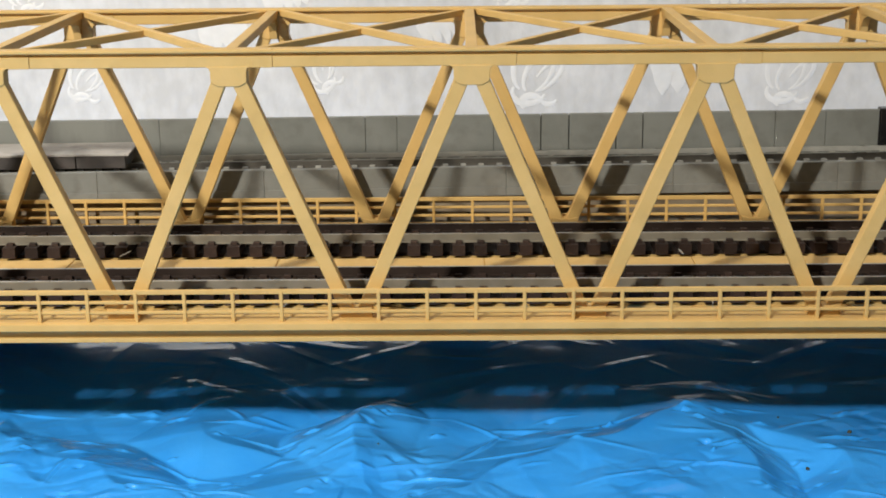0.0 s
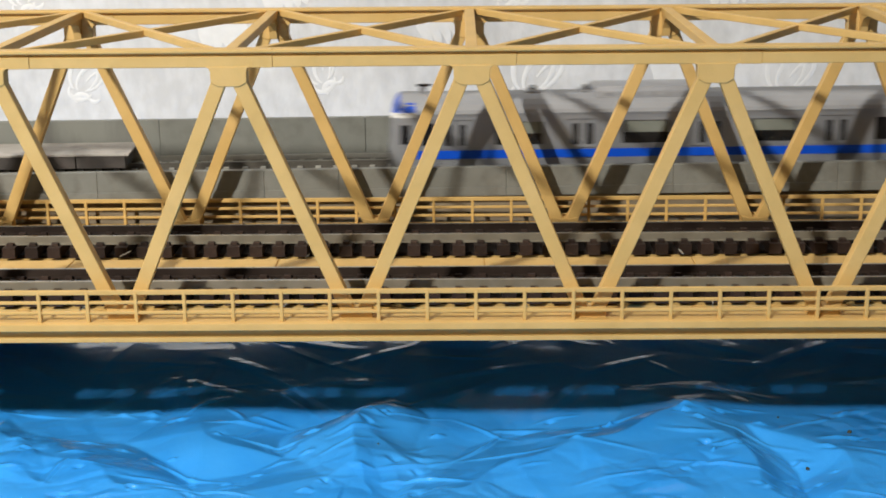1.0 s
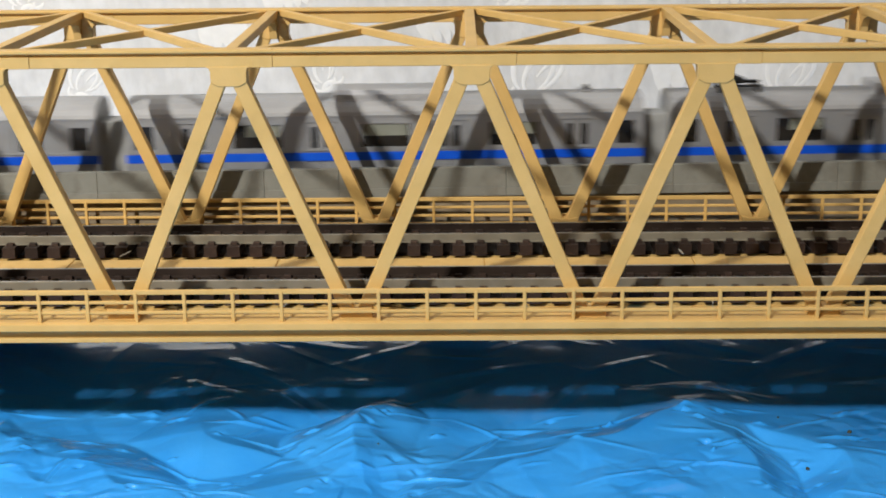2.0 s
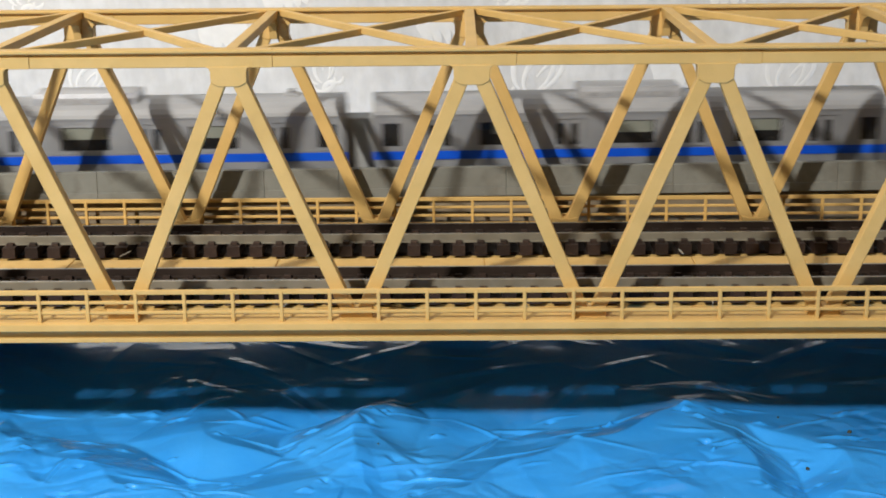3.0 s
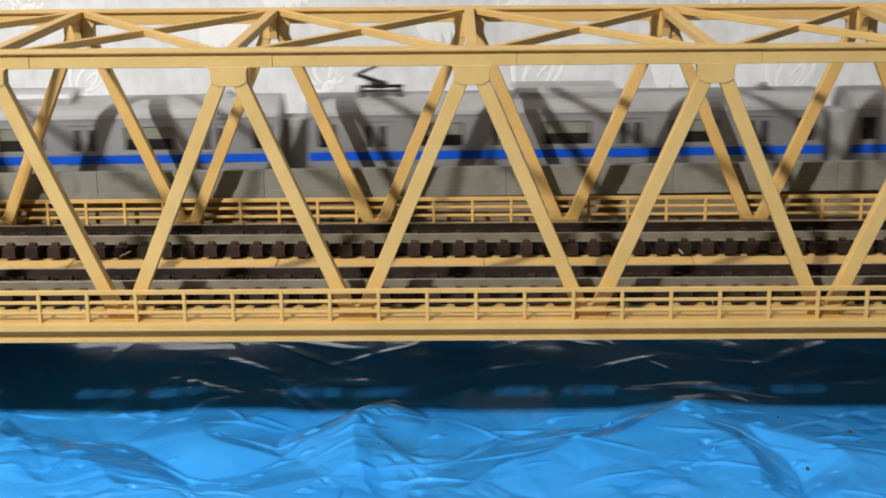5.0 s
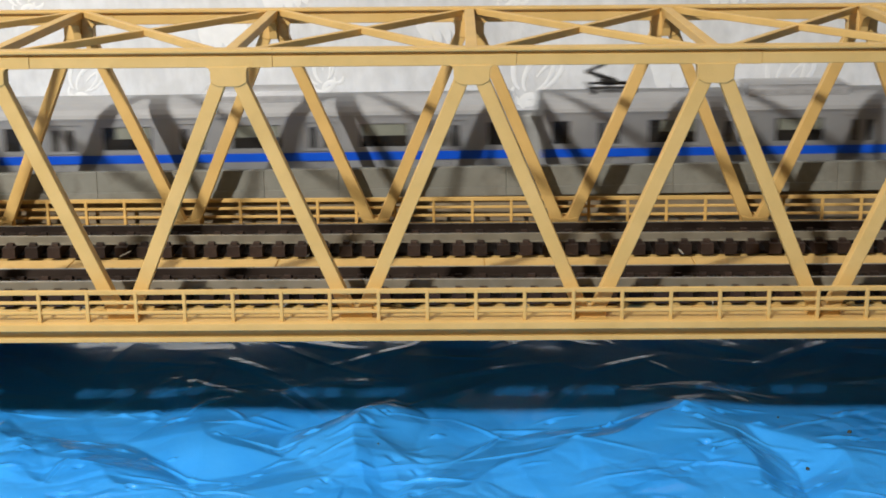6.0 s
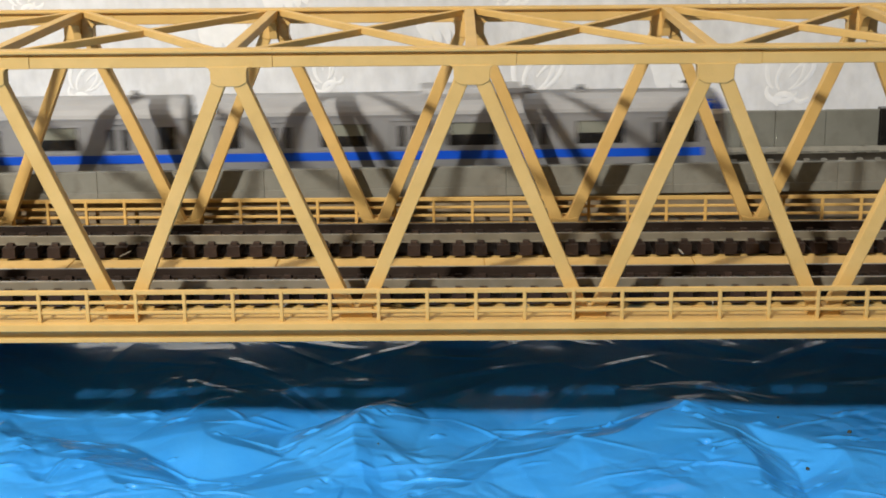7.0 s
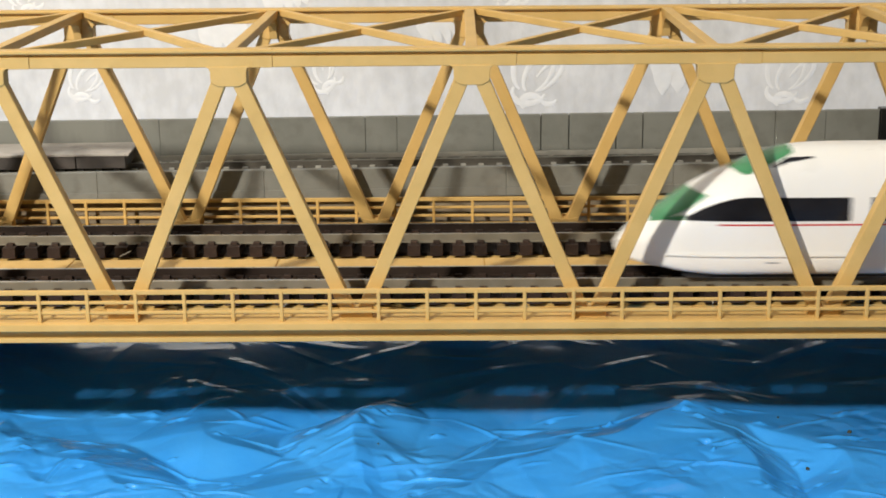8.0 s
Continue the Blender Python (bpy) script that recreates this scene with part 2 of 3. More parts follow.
def build_track(name, label, y, z, span, mats, at=None, pitch=5.22, near=170.0, tie=None, bed=(4.9, 14.4)):
    """One model track: two rails on sleepers with rail clips over a shade-dark base; z is the sleepers' top."""
    t = thing(name, label, "track", group="model tracks", at=at)
    x0, x1 = span
    prof = [(-0.75, 0), (0.75, 0), (0.75, 0.2), (0.42, 0.35), (0.42, 1.9), (0.34, 2.0), (-0.34, 2.0), (-0.42, 1.9), (-0.42, 0.35), (-0.75, 0.2)]
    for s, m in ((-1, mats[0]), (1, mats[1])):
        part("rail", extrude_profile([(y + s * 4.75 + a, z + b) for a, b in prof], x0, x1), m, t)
        part("rail_head", box(x0, x1, y + s * 4.75 - 0.3, y + s * 4.75 + 0.3, z + 2.0, z + 2.06), M_SHINE, t, "worn bright rail top")
    # M_BED puts the shade between the sleepers into the base's colour
    part("track_base", box(x0, x1, y - bed[0], y + bed[1], z - 3.3, z - 2.5), M_CONC_B if tie else M_BED, t)

    def one(bm, x, yy, zz):
        quad_box(bm, x - 1.45, x + 1.45, yy - 8.1, yy + 8.1, zz - 2.49, zz, 0.0)
        for s in (-1, 1):
            for o in (-1.35, 1.35):
                quad_box(bm, x - 0.75, x + 0.75, yy + s * 4.75 + o - 0.6, yy + s * 4.75 + o + 0.6, zz, zz + 0.7)

    bm = bmesh.new()
    one(bm, 0, 0, 0)
    me = mesh_of("sleeper", bm, tie or M_SLEEPER)
    rest = bmesh.new()
    n = int((x1 - x0 - 1) / pitch)
    for i in range(n):
        x = x0 + (i + 0.5) * pitch + 0.68
        if abs(x) < near:
            ob = share("sleeper", me, t, x + random.uniform(-0.12, 0.12), y, z)
        else:
            one(rest, x, y, z)
    if len(rest.verts):
        tagged(part("sleepers_beyond", rest, M_SLEEPER, t), kind="stuff")
    else:
        rest.free()
    return t


# each track's near rail takes the lit colour, its far rail the shaded one
build_track("bridge_track", "dark brown model railway track on the near side of the bridge", 18.3, 4.4, (-168, 1700), (M_RAIL_LIT, M_RAIL_DARK))
build_track("bridge_track", "dark brown model railway track on the far side of the bridge", 55.3, 4.4, (-168, 168), (M_RAIL_LIT, M_RAIL_DARK))


def build_approach():
    """The bank that carries the near track on beyond the bridge's end."""
    t = thing("approach_bank", "plain grey plastic approach bank beyond the bridge end", "embankment")
    part("bank", extrude_profile([(6, 1.05), (31, 1.05), (36, SHEET_Z - 4), (1, SHEET_Z - 4)], 170, 1710), M_CONC, t)


build_approach()

# ---- the viaduct behind ----
VIA = Matrix.Rotation(SIDE, 4, "Z")
V0, V1 = 85.0, 147.0      # inner faces of its two parapets
TC1, TC2 = 102.8, 139.8   # its two tracks
LONG = 1900


def build_viaduct():
    t = thing("viaduct", "grey plastic double-track model viaduct with low parapet walls", "viaduct", at=VIA)
    part("deck", box(-LONG, LONG, V0 + 5.0, V1 + 1.9, -3.0, 1.05), M_CONC, t)
    part("deck_edge", box(-LONG, LONG, V0 - 1.5, V0 + 5.0, -3.0, 8.1, 0.2), M_EDGE, t, "tan edge beam")
    xs = [-LONG, -600, -400, -260, -174, -132, -90.2, -48.6, -29.9, 12.1, 54.3, 96.0, 138, 180, 260, 400, 600, LONG]
    for a, b in zip(xs, xs[1:]):
        bm = bmesh.new()
        quad_box(bm, a + 0.03, b - 0.03, V0 - 4.4, V0 - 2.4, 10.4, 15.57, 0.09)
        quad_box(bm, a + 0.03, b - 0.03, V0 - 4.65, V0 - 0.05, 8.15, 10.45, 0.09)
        part("near_parapet", bm, M_CONC, t)
    xs = [-LONG, -500, -240, -145, -85.2, -24.9, -15.6, 12.9, 27.0, 35.3, 49.3, 57.2, 86.4, 96.4, 111.4, 127.4]
    for i, (a, b) in enumerate(zip(xs, xs[1:])):
        o = 0.25 * (i % 3 == 1)
        g = 0.28 if b in (27.0, 35.3, 49.3, 57.2) else 0.06
        part("rear_parapet", box(a + 0.04, b - g, V1 - o, V1 + 1.6 - o, 1.05, 16.75, 0.1), M_STREAKED if b == -85.2 else M_CONC_B, t)
    part("rear_parapet_back", box(-LONG, 127.0, V1 + 1.65, V1 + 2.0, 1.05, 16.0), M_CONC_B, t)
    part("parapet_kerb", box(-LONG, 127.4, V1 - 3.0, V1 - 0.3, 1.05, 5.2, 0.25), M_CONC_B, t)
    part("end_post", box(127.6, 139, V1 - 1.0, V1 + 3, 1.05, 17.2, 0.2), M_BLACK, t, "black end post")
    # unseen panel, added to keep bright reflections off the sheet under the bridge
    part("reflection_blocker", box(-LONG, LONG, V0 + 0.5, V0 + 4.5, -26.9, -3.05), M_DARKBOX, t, "added dark brown panel that darkens the sheet's reflections")
    for i in range(-15, 16):
        part("pier", box(i * 120 - 8, i * 120 + 8, V0 + 10, V1 - 6, SHEET_Z - 4, -2.95, 0.4), M_CONC, t)
    return t


build_viaduct()
build_track("viaduct_track", "brown model track behind the near parapet of the viaduct", TC1, 4.4, (-LONG, LONG), (M_RAIL_DARK, M_RAIL_DARK), at=VIA)
build_track("viaduct_track", "brown model track along the rear parapet of the viaduct", TC2, 4.4, (-LONG, LONG), (M_GREYRAIL, M_GREYTIE), at=VIA, tie=M_GREYTIE)


def build_platform():
    t = thing("platform_piece", "low platform piece with a worn grey top and dark brown sides", "platform", at=VIA)
    bm = bmesh.new()
    n = 40
    x0, x1 = -330.0, -91.0
    rows = []
    for i in range(n + 1):
        x = x0 + (x1 - x0) * i / n
        sag = 0.25 * noise.noise((x * 0.05, 0.3, 0.0))
        rows.append([bm.verts.new((x, y, z)) for y, z in ((127.4 + sag, 10.1), (127.4 + sag, 10.6 + sag * 0.6), (144.3, 10.7), (144.3, 10.1))])
    for p, q in zip(rows, rows[1:]):
        for j in range(4):
            bm.faces.new([p[j], q[j], q[(j + 1) % 4], p[(j + 1) % 4]])
    bm.faces.new(rows[0][::-1])
    bm.faces.new(rows[-1])
    bmesh.ops.recalc_face_normals(bm, faces=bm.faces)
    part("top_slab", bm, M_WORN, t, "worn grey top")
    for a, b in ((-330, -250), (-250, -190), (-190, -150), (-150, -106), (-106, -92)):
        part("side_panel", box(a + 0.15, b - 0.15, 127.9, 143.8, 6.5, 10.08, 0.1), M_DARKBOX, t)
    return t


build_platform()


# ---- blue sheet and its table ----
# corners of the large folds in front of the bridge: place and height
PEAKS = [(-97, 9, 3.0), (-80, -5, 3.2), (-68, -14, 2.8), (-73, 14, -1.4), (-60, -3, -2.2), (-50, -14, 0.8), (-55, 15, 2.0), (-40, 6, -0.8), (-23, 17, 5.2), (-12, 3, -1.6), (-30, -8, 1.2), (2, -6, 1.0), (10, 19, -1.8), (22, 9, 2.8), (30, 27, -0.8), (46, 20, 5.0), (53, 3, 3.6), (57, -14, 2.6), (66, -3, -1.8), (62, 17, 2.4), (74, 5, 2.4), (88, 18, 0.9)]


def facets(gx, gy, xs, ys, seed, pitch, tall, peaks=(), patchy=False):
    """Height of a crushed film: flat three-cornered facets between scattered corners, with slightly bent edges."""
    rs = np.random.RandomState(seed)
    fixed = [Vector((x, y)) for x, y, h in peaks]
    pts, hs = [p.copy() for p in fixed], [h for x, y, h in peaks]
    nx, ny = int(300 / pitch), int(160 / (pitch * 0.8))
    for i in range(nx + 1):
        for j in range(ny + 1):
            p = Vector((-155 + 300 * i / nx + rs.uniform(-0.42, 0.42) * pitch, -45 + 160 * j / ny + rs.uniform(-0.34, 0.34) * pitch))
            h = rs.uniform(-1, 1) * tall * (1.0 if p.y < 26 else 0.2)
            if patchy:
                h *= max(0.12, min(1.0, 0.35 + 2.2 * noise.noise((p.x * 0.028, p.y * 0.04, seed))))
            if any((p - q).length < pitch * 0.75 for q in fixed):
                continue
            if i in (0, nx) or j in (0, ny):
                h = 0.0
            pts.append(p)
            hs.append(h)
    vs, _, tris, orig, _, _ = geometry.delaunay_2d_cdt(pts, [], [], 0, 1e-6)
    hv = [hs[o[0]] for o in orig]
    bend = pitch * 0.10
    wx = gx + bend * (np.sin(gy * 4.1 / pitch + seed) + 0.5 * np.sin(gx * 6.7 / pitch + gy * 2.0 / pitch))
    wy = gy + bend * (np.sin(gx * 3.3 / pitch + 2 * seed) + 0.5 * np.sin(gy * 7.3 / pitch - gx * 1.7 / pitch))
    out = np.zeros_like(gx)
    pad = bend * 1.6
    for tri in tris:
        a, b, c = (vs[k] for k in tri)
        ha, hb, hc = (hv[k] for k in tri)
        i0, i1 = np.searchsorted(xs, (min(a.x, b.x, c.x) - pad, max(a.x, b.x, c.x) + pad))
        j0, j1 = np.searchsorted(ys, (min(a.y, b.y, c.y) - pad, max(a.y, b.y, c.y) + pad))
        px, py = wx[j0:j1, i0:i1], wy[j0:j1, i0:i1]
        det = (b.y - c.y) * (a.x - c.x) + (c.x - b.x) * (a.y - c.y)
        u = ((b.y - c.y) * (px - c.x) + (c.x - b.x) * (py - c.y)) / det
        v = ((c.y - a.y) * (px - c.x) + (a.x - c.x) * (py - c.y)) / det
        w = 1 - u - v
        inside = (u >= -1e-6) & (v >= -1e-6) & (w >= -1e-6)
        view = out[j0:j1, i0:i1]
        view[inside] = (u * ha + v * hb + w * hc)[inside]
    return out


def soften(h, times):
    """Rounds the crease lines off a little."""
    for _ in range(times):
        h[1:-1] = (h[:-2] + 2 * h[1:-1] + h[2:]) / 4
        h[:, 1:-1] = (h[:, :-2] + 2 * h[:, 1:-1] + h[:, 2:]) / 4
    return h


def creases(x, y):
    """Folds left by handling: long soft ones under the bridge, short sharp ones in front of it."""
    rs = np.random.RandomState(77)
    h = np.zeros_like(x)
    for k in range(120):
        if k < 55:
            cx, cy, turn = rs.uniform(-130, 120), rs.uniform(37, 88), rs.normal(0, 0.75)
            half, wide, bend = rs.uniform(8, 32), rs.uniform(0.8, 2.4), rs.uniform(-0.006, 0.006)
            tall, back = wide * rs.uniform(0.07, 0.32), rs.uniform(1.0, 2.5)
        else:
            cx, cy, turn = rs.uniform(-115, 105), rs.uniform(-22, 35), rs.normal(0, 0.5)
            half, wide, bend = rs.uniform(1.5, 13), rs.uniform(0.4, 0.65), rs.uniform(-0.02, 0.02)
            tall, back = wide * rs.uniform(0.6, 1.5), rs.uniform(1.5, 3.5)
        c, s = math.cos(turn), math.sin(turn)
        u, v = (x - cx) * c + (y - cy) * s, -(x - cx) * s + (y - cy) * c
        v = v + bend * u * u
        h += tall * np.clip(1 - abs(v) / np.where(v < 0, wide, wide * back), 0, 1) * np.clip(1 - abs(u) / half, 0, 1)
    # small crushed spots, most of them where the large folds meet
    table = rs.uniform(-1, 1, (256, 256))
    mask = np.zeros_like(x)
    spots = [(px, py) for px, py, ph in PEAKS if ph > 1] + [(rs.uniform(-110, 100), rs.uniform(-18, 34)) for _ in range(34)]
    for px, py in spots:
        size = rs.uniform(0.6, 1.6)
        mask += np.exp(-(((x - px) / (size * 1.5)) ** 2 + ((y - py) / size) ** 2))
    u, v = (x * 0.9 + y * 0.4) / 1.5, (-x * 0.4 + y * 0.9) / 1.3
    i, j = np.floor(u).astype(int), np.floor(v).astype(int)
    f, g = u - i, v - j
    i, j = i % 255, j % 255
    a, b, d, e = table[i, j], table[i + 1, j], table[i, j + 1], table[i + 1, j + 1]
    h += 0.9 * np.clip(mask, 0, 1) * np.where(f + g < 1, a + (b - a) * f + (d - a) * g, e + (d - e) * (1 - f) + (b - e) * (1 - g))
    return h


def build_sheet():
    m, nt, b = nodes_of("blue_plastic_sheet")
    co = nt.nodes.new("ShaderNodeTexCoord")
    n1 = nt.nodes.new("ShaderNodeTexNoise")
    n1.inputs["Scale"].default_value, n1.inputs["Detail"].default_value = 55, 5
    n2 = nt.nodes.new("ShaderNodeTexNoise")
    n2.inputs["Scale"].default_value, n2.inputs["Detail"].default_value = 420, 4
    for n in (n1, n2):
        nt.links.new(co.outputs["Object"], n.inputs["Vector"])
    ramp = nt.nodes.new("ShaderNodeValToRGB")
    ramp.color_ramp.elements[0].position, ramp.color_ramp.elements[1].position = 0.3, 0.7
    ramp.color_ramp.elements[0].color, ramp.color_ramp.elements[1].color = (0.04, 0.335, 0.95, 1), (0.065, 0.395, 0.99, 1)
    nt.links.new(n1.outputs["Fac"], ramp.inputs["Fac"])
    nt.links.new(ramp.outputs["Color"], b.inputs["Base Color"])
    b.inputs["Roughness"].default_value = 0.28
    b.inputs["Specular IOR Level"].default_value = 0.3
    b.inputs["Coat Weight"].default_value, b.inputs["Coat Roughness"].default_value = 1.0, 0.07
    bp = nt.nodes.new("ShaderNodeBump")
    bp.inputs["Strength"].default_value, bp.inputs["Distance"].default_value = 0.12, 0.0006
    nt.links.new(n2.outputs["Fac"], bp.inputs["Height"])
    nt.links.new(bp.outputs["Normal"], b.inputs["Normal"])
    xs = np.concatenate([np.linspace(-700, -135, 30)[:-1], np.linspace(-135, 125, 860), np.linspace(125, 700, 30)[1:]])
    ys = np.concatenate([np.linspace(-420, -24, 24)[:-1], np.linspace(-24, 92, 330), np.linspace(92, 224, 12)[1:]])
    gx, gy = np.meshgrid(xs, ys)
    h = soften(facets(gx, gy, xs, ys, 11, 21.0, 2.3, PEAKS), 2) + soften(facets(gx, gy, xs, ys, 5, 10.0, 0.85, patchy=True), 1) + facets(gx, gy, xs, ys, 8, 4.2, 0.3, patchy=True)
    gz = SHEET_Z + np.clip(h + creases(gx, gy), -4.5, 6.0)
    nx, ny = len(xs), len(ys)
    verts = np.stack([gx, gy, gz], -1).reshape(-1, 3) * MM
    faces = [(j * nx + i, j * nx + i + 1, (j + 1) * nx + i + 1, (j + 1) * nx + i) for j in range(ny - 1) for i in range(nx - 1)]
    me = bpy.data.meshes.new("sheet")
    me.from_pydata(verts.tolist(), [], faces)
    me.materials.append(m)
    me.shade_smooth()
    t = new("plastic_sheet", me)
    md = t.modifiers.new("thickness", "SOLIDIFY")
    md.thickness, md.offset = 0.0003, -1
    tagged(t, "crinkled glossy blue plastic sheet spread under the bridge", "plastic sheet")
    # crumbs lying on it
    crumb = mat("dark_crumb", (0.02, 0.02, 0.015), (0.06, 0.06, 0.03), 0.8, 800, 4000, 0.4)
    for x, y, r in ((68.5, -0.7, 0.45), (80.5, 13.5, 0.5), (67, 22, 0.25), (-20, 8, 0.25), (-108, 22, 0.3)):
        bm = bmesh.new()
        bmesh.ops.create_icosphere(bm, subdivisions=1, radius=r)
        for v in bm.verts:
            v.co *= 1 + 0.35 * noise.noise(v.co * 2 + Vector((x, y, 0)))
        i, j = int(np.argmin(abs(xs - x))), int(np.argmin(abs(ys - y)))
        ob = new("crumb", mesh_of("crumb", bm, crumb))
        ob.location = (x * MM, y * MM, (gz[j, i] + r * 0.5) * MM)
        tagged(ob, "tiny dark crumb lying on the blue sheet", "crumb", "crumbs on the sheet")
    wood = mat("table_wood", (0.20, 0.12, 0.06), (0.28, 0.17, 0.09), 0.5, 20, 400, 0.2)
    tb = thing("table", "plain brown wooden table under the plastic sheet", "table")
    part("tabletop", box(-1900, 1900, -450, 560, SHEET_Z - 32, SHEET_Z - 5.5, 2), wood, tb)
    for x in (-1800, 1800):
        for y in (-380, 490):
            part("leg", box(x - 30, x + 30, y - 30, y + 30, -800, SHEET_Z - 32, 2), wood, tb)


build_sheet()


# ---- curtain behind ----
CY = 232.0


def build_curtain():
    m, nt, b = nodes_of("white_curtain_cloth")
    co = nt.nodes.new("ShaderNodeTexCoord")
    mpg = nt.nodes.new("ShaderNodeMapping")
    mpg.inputs["Scale"].default_value = (1.0, 1.0, 0.55)
    n1 = nt.nodes.new("ShaderNodeTexNoise")
    n1.inputs["Scale"].default_value, n1.inputs["Detail"].default_value = 260, 4
    n2 = nt.nodes.new("ShaderNodeTexNoise")
    n2.inputs["Scale"].default_value, n2.inputs["Detail"].default_value = 42, 6
    nt.links.new(co.outputs["Object"], mpg.inputs["Vector"])
    nt.links.new(mpg.outputs["Vector"], n1.inputs["Vector"])
    nt.links.new(co.outputs["Object"], n2.inputs["Vector"])
    mix = nt.nodes.new("ShaderNodeMath")
    mix.operation = "MULTIPLY_ADD"
    mix.inputs[1].default_value = 0.5
    nt.links.new(n1.outputs["Fac"], mix.inputs[0])
    hlf = nt.nodes.new("ShaderNodeMath")
    hlf.operation = "MULTIPLY"
    hlf.inputs[1].default_value = 0.5
    nt.links.new(n2.outputs["Fac"], hlf.inputs[0])
    nt.links.new(hlf.outputs[0], mix.inputs[2])
    ramp = nt.nodes.new("ShaderNodeValToRGB")
    ramp.color_ramp.elements[0].position, ramp.color_ramp.elements[1].position = 0.38, 0.62
    ramp.color_ramp.elements[0].color, ramp.color_ramp.elements[1].color = (0.66, 0.645, 0.62, 1), (0.81, 0.795, 0.77, 1)
    nt.links.new(mix.outputs[0], ramp.inputs["Fac"])
    nt.links.new(ramp.outputs["Color"], b.inputs["Base Color"])
    b.inputs["Roughness"].default_value = 0.85
    bp = nt.nodes.new("ShaderNodeBump")
    bp.inputs["Strength"].default_value, bp.inputs["Distance"].default_value = 0.3, 0.001
    nt.links.new(n1.outputs["Fac"], bp.inputs["Height"])
    nt.links.new(bp.outputs["Normal"], b.inputs["Normal"])

    def fold(x, z):
        return CY + 2.6 * math.sin(x / 37.0 + 0.6 * math.sin(x / 60.0)) + 1.2 * math.sin(x / 13.0 + z / 110.0) + 1.6 * noise.noise((x * 0.02, z * 0.012, 4.0))

    bm = bmesh.new()
    xs = [-620 + i * 3.1 for i in range(401)]
    zs = [-28 + i * 12 for i in range(62)]
    grid = [[bm.verts.new((x, fold(x, z), z)) for x in xs] for z in zs]
    for p, q in zip(grid, grid[1:]):
        for i in range(len(xs) - 1):
            bm.faces.new([p[i], p[i + 1], q[i + 1], q[i]])
    t = thing("curtain", "white curtain with glossy woven leaf sprigs", "curtain")
    c = part("cloth", bm, m, t, smooth=True)
    md = c.modifiers.new("thickness", "SOLIDIFY")
    md.thickness, md.offset = 0.0004, 0
    satin = mat("white_satin_thread", (0.87, 0.85, 0.81), (0.92, 0.90, 0.86), 0.5, 300, 2500, 0.2)
    rod_m = mat("rod_metal", (0.3, 0.3, 0.3), (0.4, 0.4, 0.4), 0.4, 100, 2000, 0.05, metal=0.8)
    bm = bmesh.new()
    bmesh.ops.create_cone(bm, cap_ends=True, segments=16, radius1=8, radius2=8, depth=1400, matrix=Matrix.Translation((0, CY, 708)) @ Matrix.Rotation(math.pi / 2, 4, "Y"))
    part("rod", bm, rod_m, t, "grey metal curtain rod")

    def sprig(cx, cz, size, turn, kind):
        bm = bmesh.new()

        def ribbon(pts, w):
            last = None
            for i, (x, z, k) in enumerate(pts):
                a, bq = pts[max(i - 1, 0)], pts[min(i + 1, len(pts) - 1)]
                d = Vector((bq[0] - a[0], 0, bq[1] - a[1]))
                d = d.normalized() if d.length else Vector((1, 0, 0))
                nrm = Vector((-d.z, 0, d.x)) * (w * k / 2)
                y0 = fold(cx + x, cz + z) - 0.3
                row = [bm.verts.new((cx + x + e * nrm.x, y0 - 0.12 * (1 - e * e), cz + z + e * nrm.z)) for e in (-1, 0, 1)]
                if last:
                    for j in (0, 1):
                        bm.faces.new([last[j], row[j], row[j + 1], last[j + 1]])
                last = row

        ca, sa = math.cos(turn), math.sin(turn)

        def rot(x, z):
            return x * ca - z * sa, x * sa + z * ca

        def arc(ox, oz, rx, rz, lean, a0, a1, w, n=18):
            pts = []
            for i in range(n):
                an = a0 + (a1 - a0) * i / (n - 1)
                x, z = rx * math.cos(an), rz * math.sin(an)
                x, z = x * math.cos(lean) - z * math.sin(lean), x * math.sin(lean) + z * math.cos(lean)
                pts.append((*rot(size * (ox + x), size * (oz + z)), 0.45 + 0.75 * math.sin(math.pi * i / (n - 1))))
            ribbon(pts, size * w)

        if kind == 0:        # loops crossing one another over a curled foot
            arc(0.05, 0.22, 0.30, 0.56, -0.35, -0.9, 4.6, 0.13)
            arc(0.30, 0.20, 0.20, 0.50, -0.55, -1.2, 3.6, 0.11)
            arc(-0.30, 0.25, 0.30, 0.55, 0.1, 1.7, 4.4, 0.12)
            arc(-0.10, -0.30, 0.42, 0.30, 0.25, 2.6, 6.0, 0.14)
            arc(0.05, -0.58, 0.28, 0.20, 0.0, 0.3, 4.0, 0.15)
            arc(0.42, -0.30, 0.22, 0.22, 0.4, 3.4, 5.6, 0.12)
        else:                # plump petals that overlap like a fan
            for o, lean in ((-0.62, 0.55), (-0.30, 0.35), (0.05, 0.2), (0.36, 0.0), (0.62, -0.2)):
                pts = []
                for i in range(14):
                    q = i / 13
                    x, z = 0.22 * math.sin(2.0 * q) + lean * (0.5 - q) * 0.6, 0.62 - 1.15 * q + 0.2 * abs(o)
                    pts.append((*rot(size * (o + x), size * z), 0.1 + math.sin(math.pi * min(1.0, q * 1.04)) ** 0.6))
                ribbon(pts, size * 0.46)
        part("sprig", bm, satin, t, smooth=True)

    for cx, cz, size, turn, kind in SPRIGS:
        sprig(cx, cz, size, turn, kind)


